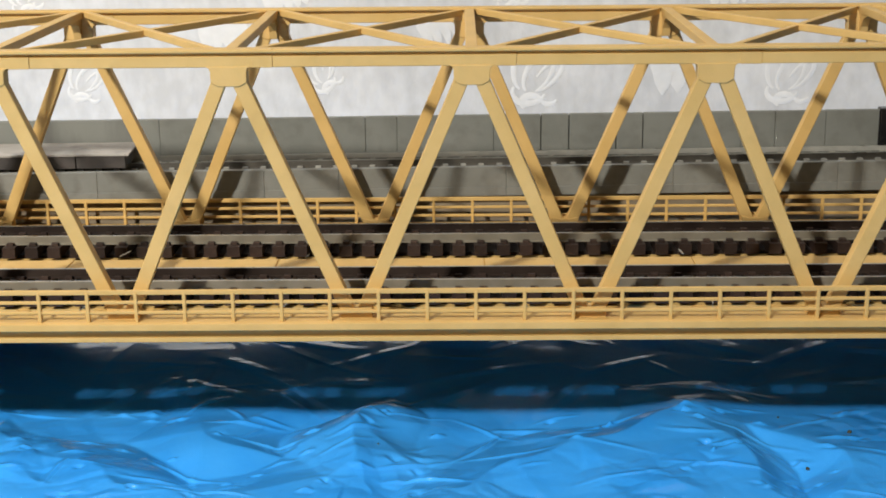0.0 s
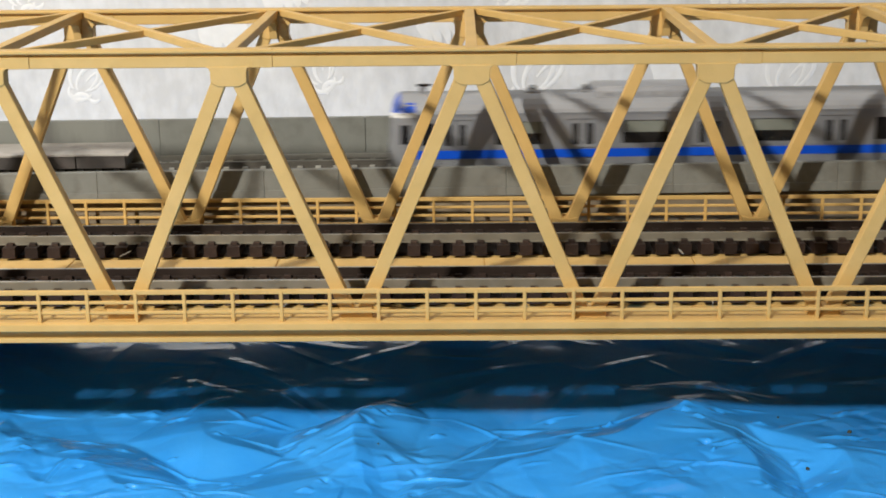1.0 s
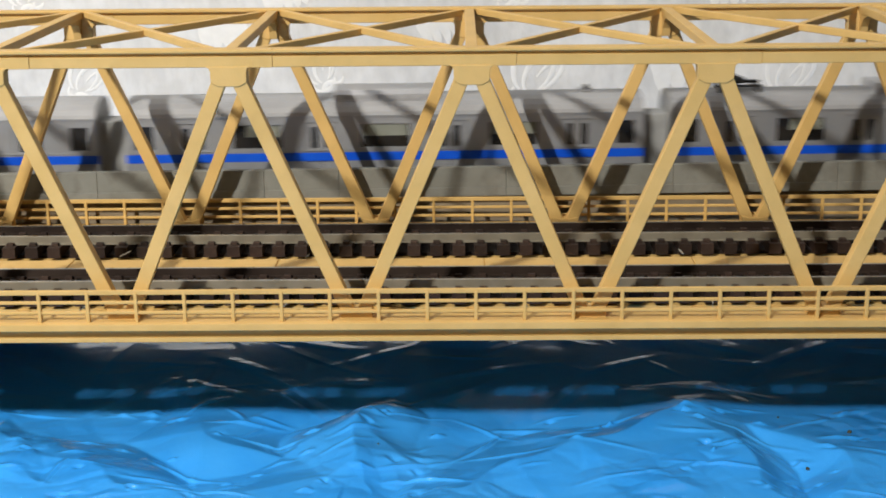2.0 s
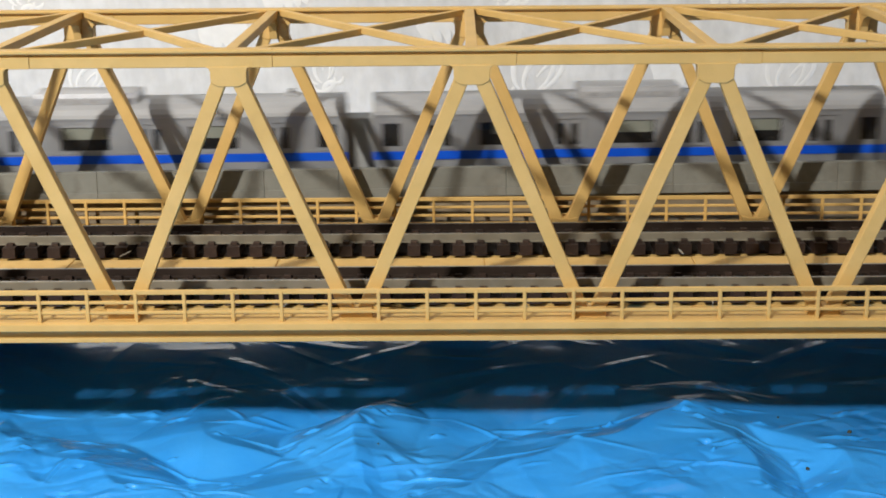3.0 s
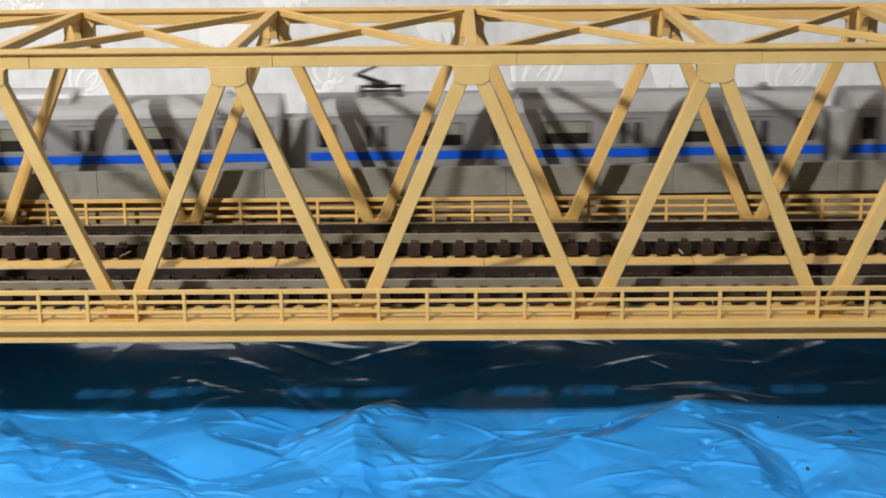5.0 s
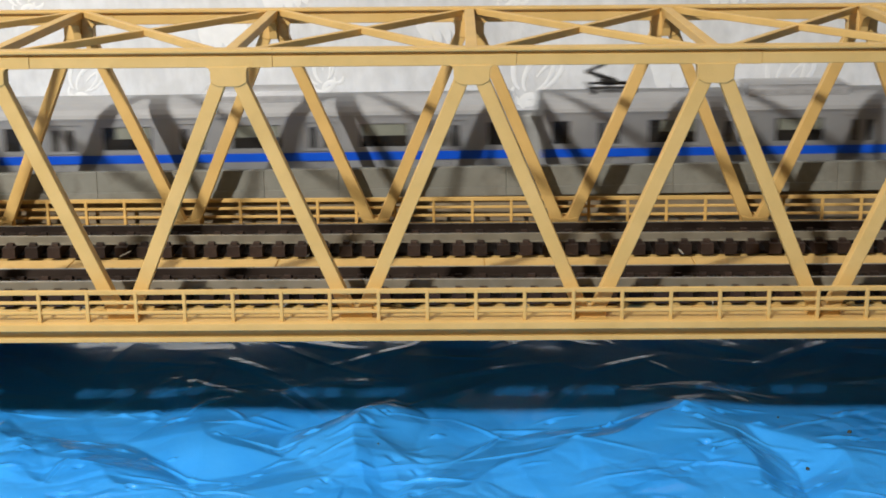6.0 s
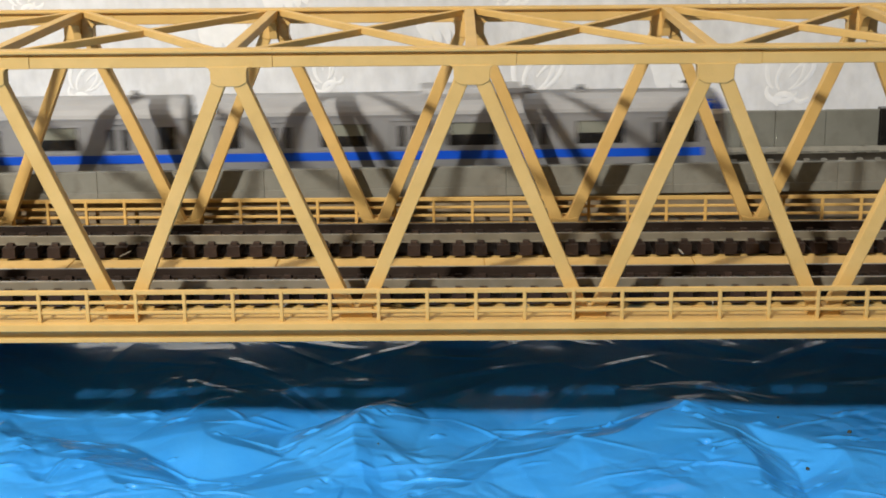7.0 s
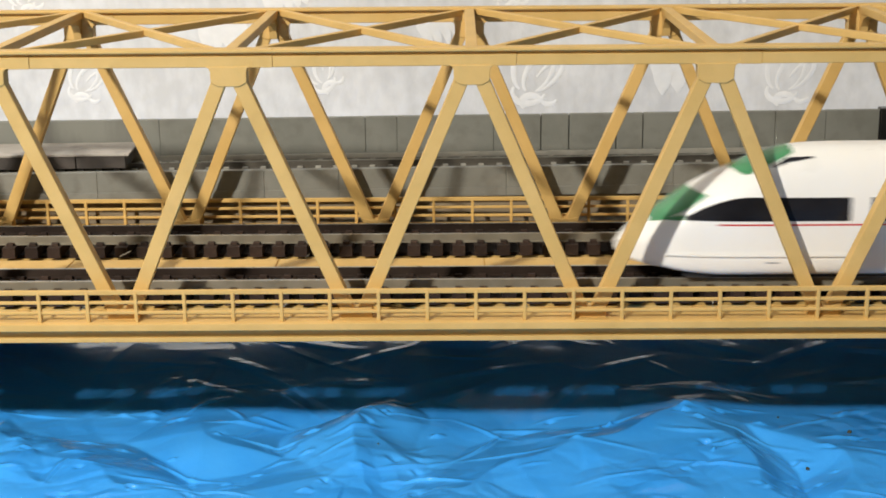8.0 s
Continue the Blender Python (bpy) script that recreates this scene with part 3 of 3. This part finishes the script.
# place on the cloth, size, turn and form of each woven sprig
SPRIGS = [(-86, 30, 9.8, 0.3, 1), (-135, 13, 9.9, -0.3, 0), (-50, 17, 9.8, 0.4, 0), (24, 13, 13.9, -0.2, 0), (75, 16, 14.5, 0.3, 1), (112, 13, 12.6, -0.15, 0), (-10, 30, 9.4, 0.5, 1), (-154, 44, 9.4, 0.2, 0), (-64, 43, 9.4, 0.2, 1), (15, 44, 9.4, 0.2, 0), (90, 43, 9.3, 0.2, 1)]
build_curtain()


# ---- commuter train ----
CAR, PITCH = 133.6, 140.6
M_END = mat("black_gangway_rubber", (0.012, 0.012, 0.012), (0.03, 0.03, 0.03), 0.8, 200, 2500, 0.3)
M_GANG = mat("grey_gangway_bellows", (0.26, 0.26, 0.25), (0.33, 0.33, 0.32), 0.7, 200, 2500, 0.3)
M_BLIND = mat("grey_green_blind", (0.20, 0.21, 0.175), (0.26, 0.27, 0.23), 0.4, 120, 2500, 0.05)
M_AC = mat("light_grey_cooler", (0.40, 0.40, 0.41), (0.48, 0.48, 0.49), 0.32, 150, 2500, 0.1, metal=0.3)
M_GLASS = mat("dark_cab_glass", (0.01, 0.01, 0.012), (0.02, 0.02, 0.024), 0.12, 100, 2500, 0.0, spec=0.2)
M_PANTO = mat("dark_grey_pantograph", (0.05, 0.05, 0.052), (0.085, 0.085, 0.088), 0.4, 200, 2500, 0.1, metal=0.4)
HW = 9.3
ROOF = [(-9.3, 26.6), (-9.05, 27.7), (-8.2, 28.9), (-6.5, 30.0), (-3.5, 30.75), (0, 30.95), (3.5, 30.75), (6.5, 30.0), (8.2, 28.9), (9.05, 27.7), (9.3, 26.6)]
DOORS = (17.3, 50.3, 83.3, 116.3)
PANES = (33.8, 66.8, 99.8)


def commuter(cab=0, panto=False):
    """One 20 m class car in 1:150. cab: 1 at its leading end, -1 at its trailing end."""
    label = "silver model commuter train car with a blue waist stripe"
    if cab:
        label = "silver model commuter cab car with blue forehead and stripe"
    elif panto:
        label = "silver model commuter train car with a roof pantograph"
    t = thing("commuter_car", label, "train car", "commuter train cars")
    fx = (lambda x: x) if cab >= 0 else (lambda x: CAR - x)

    def B(bm, x0, x1, *r):
        a, b = sorted((fx(x0), fx(x1)))
        quad_box(bm, a, b, *r)

    openings = [(c, 4.5, 12.9, 25.1, "door") for c in DOORS] + [(c, 6.2, 18.5, 24.5, "window") for c in PANES]
    openings.append((128.8, 2.3, 18.5, 24.5, "window"))
    openings.append((10.2, 1.7, 18.5, 24.3, "window") if cab else (4.8, 2.3, 18.5, 24.5, "window"))
    openings.sort()
    start = 7.0 if cab else 0.0
    body = bmesh.new()
    for s in (-1, 1):
        yo, yi = s * HW, s * (HW - 0.7)
        y0, y1 = min(yo, yi), max(yo, yi)
        last = start
        for c, w, z0, z1, kind in openings:
            B(body, last, c - w, y0, y1, 11.8, 26.6)
            B(body, c - w, c + w, y0, y1, 11.8, z0)
            B(body, c - w, c + w, y0, y1, z1, 26.6)
            last = c + w
        B(body, last, CAR, y0, y1, 11.8, 26.6)
    bmesh.ops.remove_doubles(body, verts=body.verts, dist=0.001)
    part("body", body, M_SILVER, t)
    core = bmesh.new()
    B(core, start + 0.3, CAR - 0.3, -HW + 0.9, HW - 0.9, 9.6, 26.4)
    part("interior", core, M_BLACK, t, "dark car interior")
    part("end_wall", box(*sorted((fx(CAR - 0.35), fx(CAR))), -HW + 0.7, HW - 0.7, 11.8, 26.6), M_GANG, t)
    if not cab:
        part("end_wall", box(0, 0.35, -HW + 0.7, HW - 0.7, 11.8, 26.6), M_GANG, t)
    roof = extrude_profile(ROOF, *sorted((fx(start + (0.0 if cab else 0.2)), fx(CAR - 0.2))))
    part("roof", roof, M_ROOF, t, "matt grey roof", smooth=False)
    for s in (-1, 1):
        y0, y1 = sorted((s * HW, s * (HW + 0.18)))
        part("gutter", box(*sorted((fx(start), fx(CAR))), y0, y1, 26.45, 26.85), M_SILVER, t)
        y0, y1 = sorted((s * HW, s * (HW + 0.05)))
        part("stripe", box(*sorted((fx(start), fx(CAR))), y0, y1, 15.05, 17.25), M_BLUE, t, "blue waist stripe")
        part("sill", box(*sorted((fx(start), fx(CAR))), *sorted((s * HW, s * (HW + 0.1))), 17.7, 17.95), M_SILVER, t)
        for c, w, z0, z1, kind in openings:
            if kind == "window":
                yp = sorted((s * (HW - 0.62), s * (HW - 0.5)))
                wn = part("window", box(*sorted((fx(c - w), fx(c + w))), *yp, z0, z1), M_BLACK, t, "dark window")
                if w > 3:
                    yb = sorted((s * (HW - 0.5), s * (HW - 0.3)))
                    part("blind", box(*sorted((fx(c - w + (3.4 if c < 40 else 0.9)), fx(c + w - 0.5))), *yb, 21.4, z1 - 0.15), M_BLIND, wn, "half-drawn grey-green blind")
                part("window_trim", box(*sorted((fx(c - w - 0.2), fx(c + w + 0.2))), *sorted((s * HW, s * (HW + 0.12))), z1 + 0.15, z1 + 0.42), M_SILVER, t)
            else:
                for q in (-1, 1):
                    dl = part("door_leaf", box(*sorted((fx(c + q * 0.08), fx(c + q * 4.4))), *sorted((s * (HW - 0.65), s * (HW - 0.3))), z0, z1 - 0.1), M_SILVER, t)
                    part("door_pane", box(*sorted((fx(c + q * 1.0), fx(c + q * 2.75))), *sorted((s * (HW - 0.32), s * (HW - 0.24))), 18.4, 23.9), M_BLACK, dl)
    # roof gear
    ac = extrude_profile([(-6.6, 30.0), (-6.6, 31.7), (-5.6, 32.7), (5.6, 32.7), (6.6, 31.7), (6.6, 30.0)], 53.6, 80.0)
    unit = part("air_conditioner", ac, M_AC, t, "light grey roof air conditioner")
    for i in range(6):
        part("louvre", box(56.1 + i * 3.8, 58.9 + i * 3.8, -6.72, -6.55, 30.5, 31.4), M_ROOF, unit)
    for x in ((38.0, 52.0) if cab else (119.5,)):
        bm = bmesh.new()
        quad_box(bm, fx(x) - 1.6, fx(x) + 1.6, -2.4, 2.4, 30.6, 31.5, 0.2)
        quad_box(bm, fx(x) - 0.7, fx(x) + 0.7, -0.8, 0.8, 31.4, 32.5, 0.15)
        part("roof_vent", bm, M_ROOF, t)
    if panto:
        build_pantograph(t, 18.2)
    # under the floor
    part("underframe", box(4, CAR - 4, -7.0, 7.0, 7.6, 9.7), M_END, t)
    for x in (20.0, CAR - 20.0):
        bg = part("bogie", box(x - 9, x + 9, -6.2, 6.2, 7.2, 8.8, 0.2), M_END, t)
        for dx in (-7, 7):
            bm = bmesh.new()
            bmesh.ops.create_cone(bm, cap_ends=True, segments=18, radius1=1.45, radius2=1.45, depth=10.4, matrix=Matrix.Translation((x + dx, 0, 7.95)) @ Matrix.Rotation(math.pi / 2, 4, "X"))
            part("wheelset", bm, M_RAIL_DARK, bg)
    if cab != -1:
        part("gangway", box(CAR, PITCH + 0.1, -4.2, 4.2, 11.0, 25.2, 0.2), M_GANG, t, "grey gangway bellows")
        part("coupler", box(CAR - 2, PITCH + 1.2, -1.0, 1.0, 9.2, 10.8, 0.2), M_END, t)
    if cab:
        build_cab(t, fx)
    return t


def build_cab(t, fx):
    """The rounded cab: one silver shell in bands, with a black windscreen, white lamp band and blue forehead."""
    outline = [(9.3, 11.8), (9.3, 15.05), (9.3, 17.25), (9.3, 25.9), (9.28, 27.2), (8.9, 28.2), (7.6, 29.4), (5.0, 30.4), (0.0, 30.92)]
    steps = (0.0, 0.06, 0.16, 0.32, 0.55, 1.0)

    def point(i, k, side):
        y, z = outline[i]
        xo = max(0.0, z - 17.0) * 0.10 + max(0.0, z - 27.0) * 0.42
        return (fx(xo + (7.0 - xo) * k), side * y * (0.80 + 0.20 * math.sqrt(1 - (1 - min(1, k * 1.5)) ** 2)), z)

    def band(lo, hi, cap=True):
        bm = bmesh.new()
        for side in (-1, 1):
            for i in range(lo, hi):
                for k0, k1 in zip(steps, steps[1:]):
                    bm.faces.new([bm.verts.new(point(*g, side)) for g in ((i, k0), (i, k1), (i + 1, k1), (i + 1, k0))])
        if cap:
            for i in range(lo, hi):
                bm.faces.new([bm.verts.new(p) for p in (point(i, 0, -1), point(i, 0, 1), point(i + 1, 0, 1), point(i + 1, 0, -1))])
        bmesh.ops.remove_doubles(bm, verts=bm.verts, dist=0.001)
        bmesh.ops.recalc_face_normals(bm, faces=bm.faces)
        return bm

    c = part("cab_front", band(0, 1), M_SILVER, t, "silver cab front")
    part("cab_waist", band(1, 2, False), M_SILVER, c)
    bm = bmesh.new()
    bm.faces.new([bm.verts.new(p) for p in (point(1, 0, -1), point(1, 0, 1), point(2, 0, 1), point(2, 0, -1))])
    bmesh.ops.solidify(bm, geom=bm.faces, thickness=0.2)
    part("front_stripe", bm, M_BLUE, c, "blue front stripe")
    part("cab_side", band(2, 3, False), M_SILVER, c)
    part("lamp_band", band(3, 4), M_WHITE, c, "white lamp band")
    part("forehead", band(4, 8), M_BLUE, c, "blue forehead panel")
    part("cab_roof", extrude_profile([(y * 0.99, z + 0.06) for y, z in ROOF], *sorted((fx(3.2), fx(7.0)))), M_ROOF, c)
    bm = bmesh.new()
    bm.faces.new([bm.verts.new(p) for p in (point(2, 0, -1), point(2, 0, 1), point(3, 0, 1), point(3, 0, -1))])
    bmesh.ops.solidify(bm, geom=bm.faces, thickness=0.2)
    part("windscreen", bm, M_GLASS, c, "black cab windscreen")
    for s in (-1, 1):
        part("cab_window", box(*sorted((fx(3.2), fx(5.6))), *sorted((s * (HW - 0.3), s * (HW + 0.03))), 19.0, 24.0, 0.05), M_GLASS, c, "black cab side window")
    bm = bmesh.new()
    a, b = sorted((fx(8.2), fx(10.0)))
    quad_box(bm, a, b, -0.9, 0.9, 30.6, 32.6, 0.2)
    part("aerial_base", bm, M_AC, t)
    a, b = sorted((fx(7.6), fx(11.4)))
    part("aerial", box(a, b, -0.5, 0.5, 32.6, 33.2, 0.1), M_END, t, "black roof aerial")


def build_pantograph(t, x):
    g = M_PANTO
    p = part("pantograph", box(x - 5.5, x + 6.5, -4.2, -3.4, 31.9, 32.5, 0.1), g, t, "dark single-arm pantograph")
    part("base_bar", box(x - 5.5, x + 6.5, 3.4, 4.2, 31.9, 32.5, 0.1), g, p)
    for dx in (-5, 0, 5):
        part("cross_bar", box(x + dx - 0.4, x + dx + 0.4, -4.2, 4.2, 31.9, 32.6), g, p)
    for dx in (-4.5, 5.5):
        for y in (-3.8, 3.8):
            part("insulator", box(x + dx - 0.6, x + dx + 0.6, y - 0.6, y + 0.6, 30.0, 31.95, 0.15), g, p)
    part("spring_box", box(x - 2.6, x + 2.6, -1.6, 1.6, 32.4, 33.9, 0.4), g, p)
    part("damper", box(x + 2.6, x + 6.4, -0.7, 0.7, 32.4, 33.2, 0.25), g, p)
    part("lower_arm", bar((x + 1.5, 0, 33.6), (x - 6.0, 0, 36.0), 1.0, 1.0), g, p)
    part("upper_arm", bar((x - 6.0, 0, 35.8), (x + 2.5, 0, 39.4), 0.7, 1.8), g, p)
    part("thin_rod", bar((x - 0.5, 0.8, 32.8), (x - 5.6, 0.8, 35.9), 0.3, 0.3, bevel=0), g, p)
    for dx in (1.7, 3.3):
        part("contact_strip", box(x + dx - 0.35, x + dx + 0.35, -5.5, 5.5, 39.0, 39.6, 0.1), g, p)


first = commuter(1)
plain = commuter(0)
power = commuter(0, True)
last_car = commuter(-1)
cars = [first, plain, power, copy_thing(plain, Matrix()), copy_thing(plain, Matrix()), copy_thing(plain, Matrix()), copy_thing(power, Matrix()), copy_thing(plain, Matrix()), copy_thing(power, Matrix()), last_car]


# ---- white express ----
M_GREEN = mat("green_tinted_windscreen", (0.05, 0.22, 0.09), (0.08, 0.29, 0.13), 0.22, 200, 2500, 0.05)
M_RED = mat("red_line_paint", (0.55, 0.05, 0.04), (0.62, 0.06, 0.05), 0.4, 200, 2500, 0.0)
M_CREAM = mat("warm_white_paint", (0.85, 0.835, 0.79), (0.89, 0.875, 0.835), 0.3, 40, 2500, 0.03)


def ramp_of(x, keys):
    """Smooth curve through a few (x, value) keys."""
    if x <= keys[0][0]:
        return keys[0][1]
    for (a, u), (b, v) in zip(keys, keys[1:]):
        if x <= b:
            return u + (v - u) * (x - a) / (b - a)
    return keys[-1][1]


def eased(x, keys, r=1.2):
    return sum(ramp_of(x + d * r, keys) for d in (-1, -0.5, 0, 0.5, 1)) / 5


TOP = [(0, 12.8), (1, 14.6), (3.5, 16.8), (7, 19.2), (11, 22.2), (15, 24.9), (20, 27.5), (25, 29.9), (30, 32.0), (34, 33.2), (38, 33.7), (44, 33.9), (200, 33.9)]
BOTTOM = [(0, 12.0), (2, 10.6), (5, 9.7), (9, 9.2), (13, 8.3), (20, 7.6), (200, 7.6)]
WIDE = [(0, 1.2), (0.8, 3.2), (2, 4.7), (5, 6.4), (9, 7.7), (14, 8.7), (20, 9.2), (26, 9.35), (200, 9.35)]
FULL = 128.0


def express_point(x, a, lift=0.0):
    """A point of the shell: x along the car, a the angle round it from the near waist upward."""
    top, low, w = eased(x, TOP), eased(x, BOTTOM), ramp_of(x, WIDE)
    mid = low + (top - low) * 0.42
    c, s = math.cos(a), math.sin(a)
    up = top - mid if s > 0 else mid - low
    n = 2.0 / (2.6 if s > 0 else 8.0)
    y = -w * math.copysign(abs(c) ** n, c)
    z = mid + up * math.copysign(abs(s) ** n, s)
    out = Vector((0, -c * w, s * up)).normalized() * lift
    return Vector((x, y, z)) + out


def angle_at(x, z):
    """The angle at which the near flank of the shell has the height z."""
    top, low = eased(x, TOP), eased(x, BOTTOM)
    mid = low + (top - low) * 0.42
    up = top - mid if z > mid else mid - low
    n = 2.0 / (2.6 if z > mid else 8.0)
    q = max(-1.0, min(1.0, (z - mid) / up))
    return math.asin(math.copysign(abs(q) ** (1 / n), q))


def patch(x0, x1, low, high, steps, side, lift, rows=5):
    """A thin panel that hugs the shell between two height curves."""
    bm = bmesh.new()
    grid = []
    for i in range(steps + 1):
        x = x0 + (x1 - x0) * i / steps
        a0, a1 = angle_at(x, low(x)), angle_at(x, high(x))
        col = []
        for j in range(rows + 1):
            p = express_point(x, a0 + (a1 - a0) * j / rows, lift)
            p.y *= side
            col.append(bm.verts.new(p))
        grid.append(col)
    for p, q in zip(grid, grid[1:]):
        for j in range(rows):
            bm.faces.new([p[j], q[j], q[j + 1], p[j + 1]])
    bmesh.ops.recalc_face_normals(bm, faces=bm.faces)
    return bm


def express():
    t = thing("express_car", "white streamlined model express car with green-tinted windscreens", "train car")
    bm = bmesh.new()
    xs = [0, 0.3, 0.8, 1.4, 2.2, 3.2, 4.4, 5.8] + [7.2 + i * 1.5 for i in range(30)] + [55, 70, 90, 110, FULL]
    rings = [[bm.verts.new(express_point(x, 2 * math.pi * j / 48)) for j in range(48)] for x in xs]
    for p, q in zip(rings, rings[1:]):
        for j in range(48):
            bm.faces.new([p[j], q[j], q[(j + 1) % 48], p[(j + 1) % 48]])
    bm.faces.new(rings[0])
    bm.faces.new(rings[-1])
    bmesh.ops.recalc_face_normals(bm, faces=bm.faces)
    part("body", bm, M_CREAM, t, smooth=True)
    for side in (1, -1):
        for x0, x1, tip in ((12.6, 46.6, True), (50.8, 66.0, False), (69.0, 84.0, False), (87.0, 102.0, False), (105.0, 120.0, False)):
            lo = lambda x: 19.5
            hi = (lambda x: min(24.3, 19.75 + 4.6 * math.sin(min(1.0, max(0.0, (x - 12.6) / 15.0)) * math.pi / 2) ** 0.9)) if tip else (lambda x: 24.3)
            part("side_window", patch(x0, x1, lo, hi, 22 if tip else 6, side, 0.06), M_GLASS, t, "black side window")
        part("red_line", patch(20.0, FULL, lambda x: 18.55, lambda x: 18.9, 30, side, 0.05, 1), M_RED, t, "thin red waist line")
        part("skirt_ridge", patch(9.0, FULL, lambda x: 12.2, lambda x: 12.75, 30, side, 0.5, 3), M_CREAM, t)
        part("lower_windscreen", patch(6.6, 18.0, lambda x: ramp_of(x, [(6.6, 18.4), (9.5, 19.2), (14, 21.5), (17.2, 23.7), (18, 24.2)]), lambda x: min(eased(x, TOP) + 1, ramp_of(x, [(14.2, 40.0), (14.4, 25.2), (18, 24.3)])), 22, side, 0.05), M_GREEN, t, "green-tinted lower windscreen")
        part("upper_windscreen", patch(23.2, 35.4, lambda x: ramp_of(x, [(23.2, 29.0), (26, 28.3), (30, 30.2), (35.4, 32.6)]), lambda x: eased(x, TOP) + 1, 14, side, 0.05), M_GREEN, t, "green-tinted upper windscreen")
        part("air_slot", patch(31.0, 39.2, lambda x: ramp_of(x, [(31, 29.8), (34, 30.9), (39.2, 31.8)]), lambda x: ramp_of(x, [(31, 30.2), (34, 31.8), (39.2, 32.1)]), 10, side, 0.06, 2), M_GLASS, t, "black side air slot")
        part("quarter_pane", patch(9.6, 13.2, lambda x: 19.3, lambda x: ramp_of(x, [(9.6, 19.4), (13.2, 20.6)]), 6, side, 0.08, 2), M_GREEN, t, "narrow green-tinted pane ahead of the window")
        part("head_lamp", patch(0.5, 1.8, lambda x: 13.0, lambda x: 14.0, 3, side, 0.08, 2), M_SHINE, t, "bright head lamp")
        part("step_mark", patch(30.0, 32.5, lambda x: 10.6, lambda x: 10.9, 3, side, 0.05, 1), M_SILVER, t)
    part("underframe", box(14, FULL - 2, -6.8, 6.8, 7.0, 9.0), M_END, t)
    for x in (26.0, 108.0):
        bg = part("bogie", box(x - 9, x + 9, -5.6, 5.6, 6.8, 8.6, 0.2), M_END, t)
        for dx in (-6.5, 6.5):
            bm = bmesh.new()
            bmesh.ops.create_cone(bm, cap_ends=True, segments=18, radius1=1.45, radius2=1.45, depth=10.4, matrix=Matrix.Translation((x + dx, 0, 7.93)) @ Matrix.Rotation(math.pi / 2, 4, "X"))
            part("wheelset", bm, M_RAIL_DARK, bg)
    return t


white = express()


# ---- dust on the bridge ----
def fibre(x, y, z, turn, size):
    t = new("dust_fibre", mesh_of("dust_fibre", bar((-size, 0, 0), (size, 0.4 * size, 0.6), 0.2, 0.2, (0, 0, 1), 0), M_GREYTIE))
    t.matrix_basis = pose(x * MM, y * MM, z * MM, 0, 0, turn)
    tagged(t, "pale dust fibre caught on the bridge track", "dust", "dust fibres")


for args in ((-79, 43.5, 3.6, 40, 1.6), (-37, 41.0, 3.5, 60, 1.0), (48, 43.0, 3.5, 100, 1.1), (-79, 6.0, 2.9, 55, 1.8), (-38, 6.6, 2.9, 60, 1.3), (11, 6.5, 2.9, 95, 1.2), (49, 5.5, 2.9, 70, 1.2), (70, 7.0, 2.9, 30, 1.0)):
    fibre(*args)


# ---- lamp and added fill panel, both out of view ----
def build_lamp():
    t = thing("pendant_lamp", "round white pendant lamp hanging from the ceiling", "lamp")
    x, y, z = LAMP / MM
    bm = bmesh.new()
    bmesh.ops.create_cone(bm, cap_ends=True, segments=32, radius1=90, radius2=40, depth=70, matrix=Matrix.Translation((x, y, z + 110)))
    part("shade", bm, M_WHITE, t)
    part("cord", box(x - 3, x + 3, y - 3, y + 3, z + 140, 1700), M_WHITE, t)


def build_panel():
    t = thing("ceiling_panel", "square white housing of the unseen added fill light", "lamp")
    x, y, z = PANEL / MM
    part("housing", box(x - 300, x + 300, y - 300, y + 300, z + 12, 1699, 3), M_WHITE, t)


build_lamp()
build_panel()


def motions():
    # place of the leading end along the viaduct at each time, in metres
    lead = [(0.0, 0.16968), (0.5, 0.0836), (1.0, -0.0175), (1.5, -0.11946), (2.0, -0.22556), (2.5, -0.33388), (3.0, -0.44332), (3.5, -0.55311), (4.0, -0.66282), (4.5, -0.7723), (5.0, -0.88166), (5.5, -0.99122), (6.0, -1.1025), (6.5, -1.21518), (7.0, -1.32784), (7.5, -1.44315), (8.0, -1.56485)]
    for i, c in enumerate(cars):
        rows = []
        for t, s in lead:
            q = U * (s + i * PITCH * MM) + N * TC1 * MM
            rows.append((t, pose(q.x, q.y, 0, 0, 0, math.degrees(SIDE))))
        walk(c, rows)
    walk(white, [(t, pose(0.0299 + 0.186 * (8.0 - t), 0.0183, 0)) for t in (0.0, 2.0, 4.0, 6.0, 8.0)])


motions()
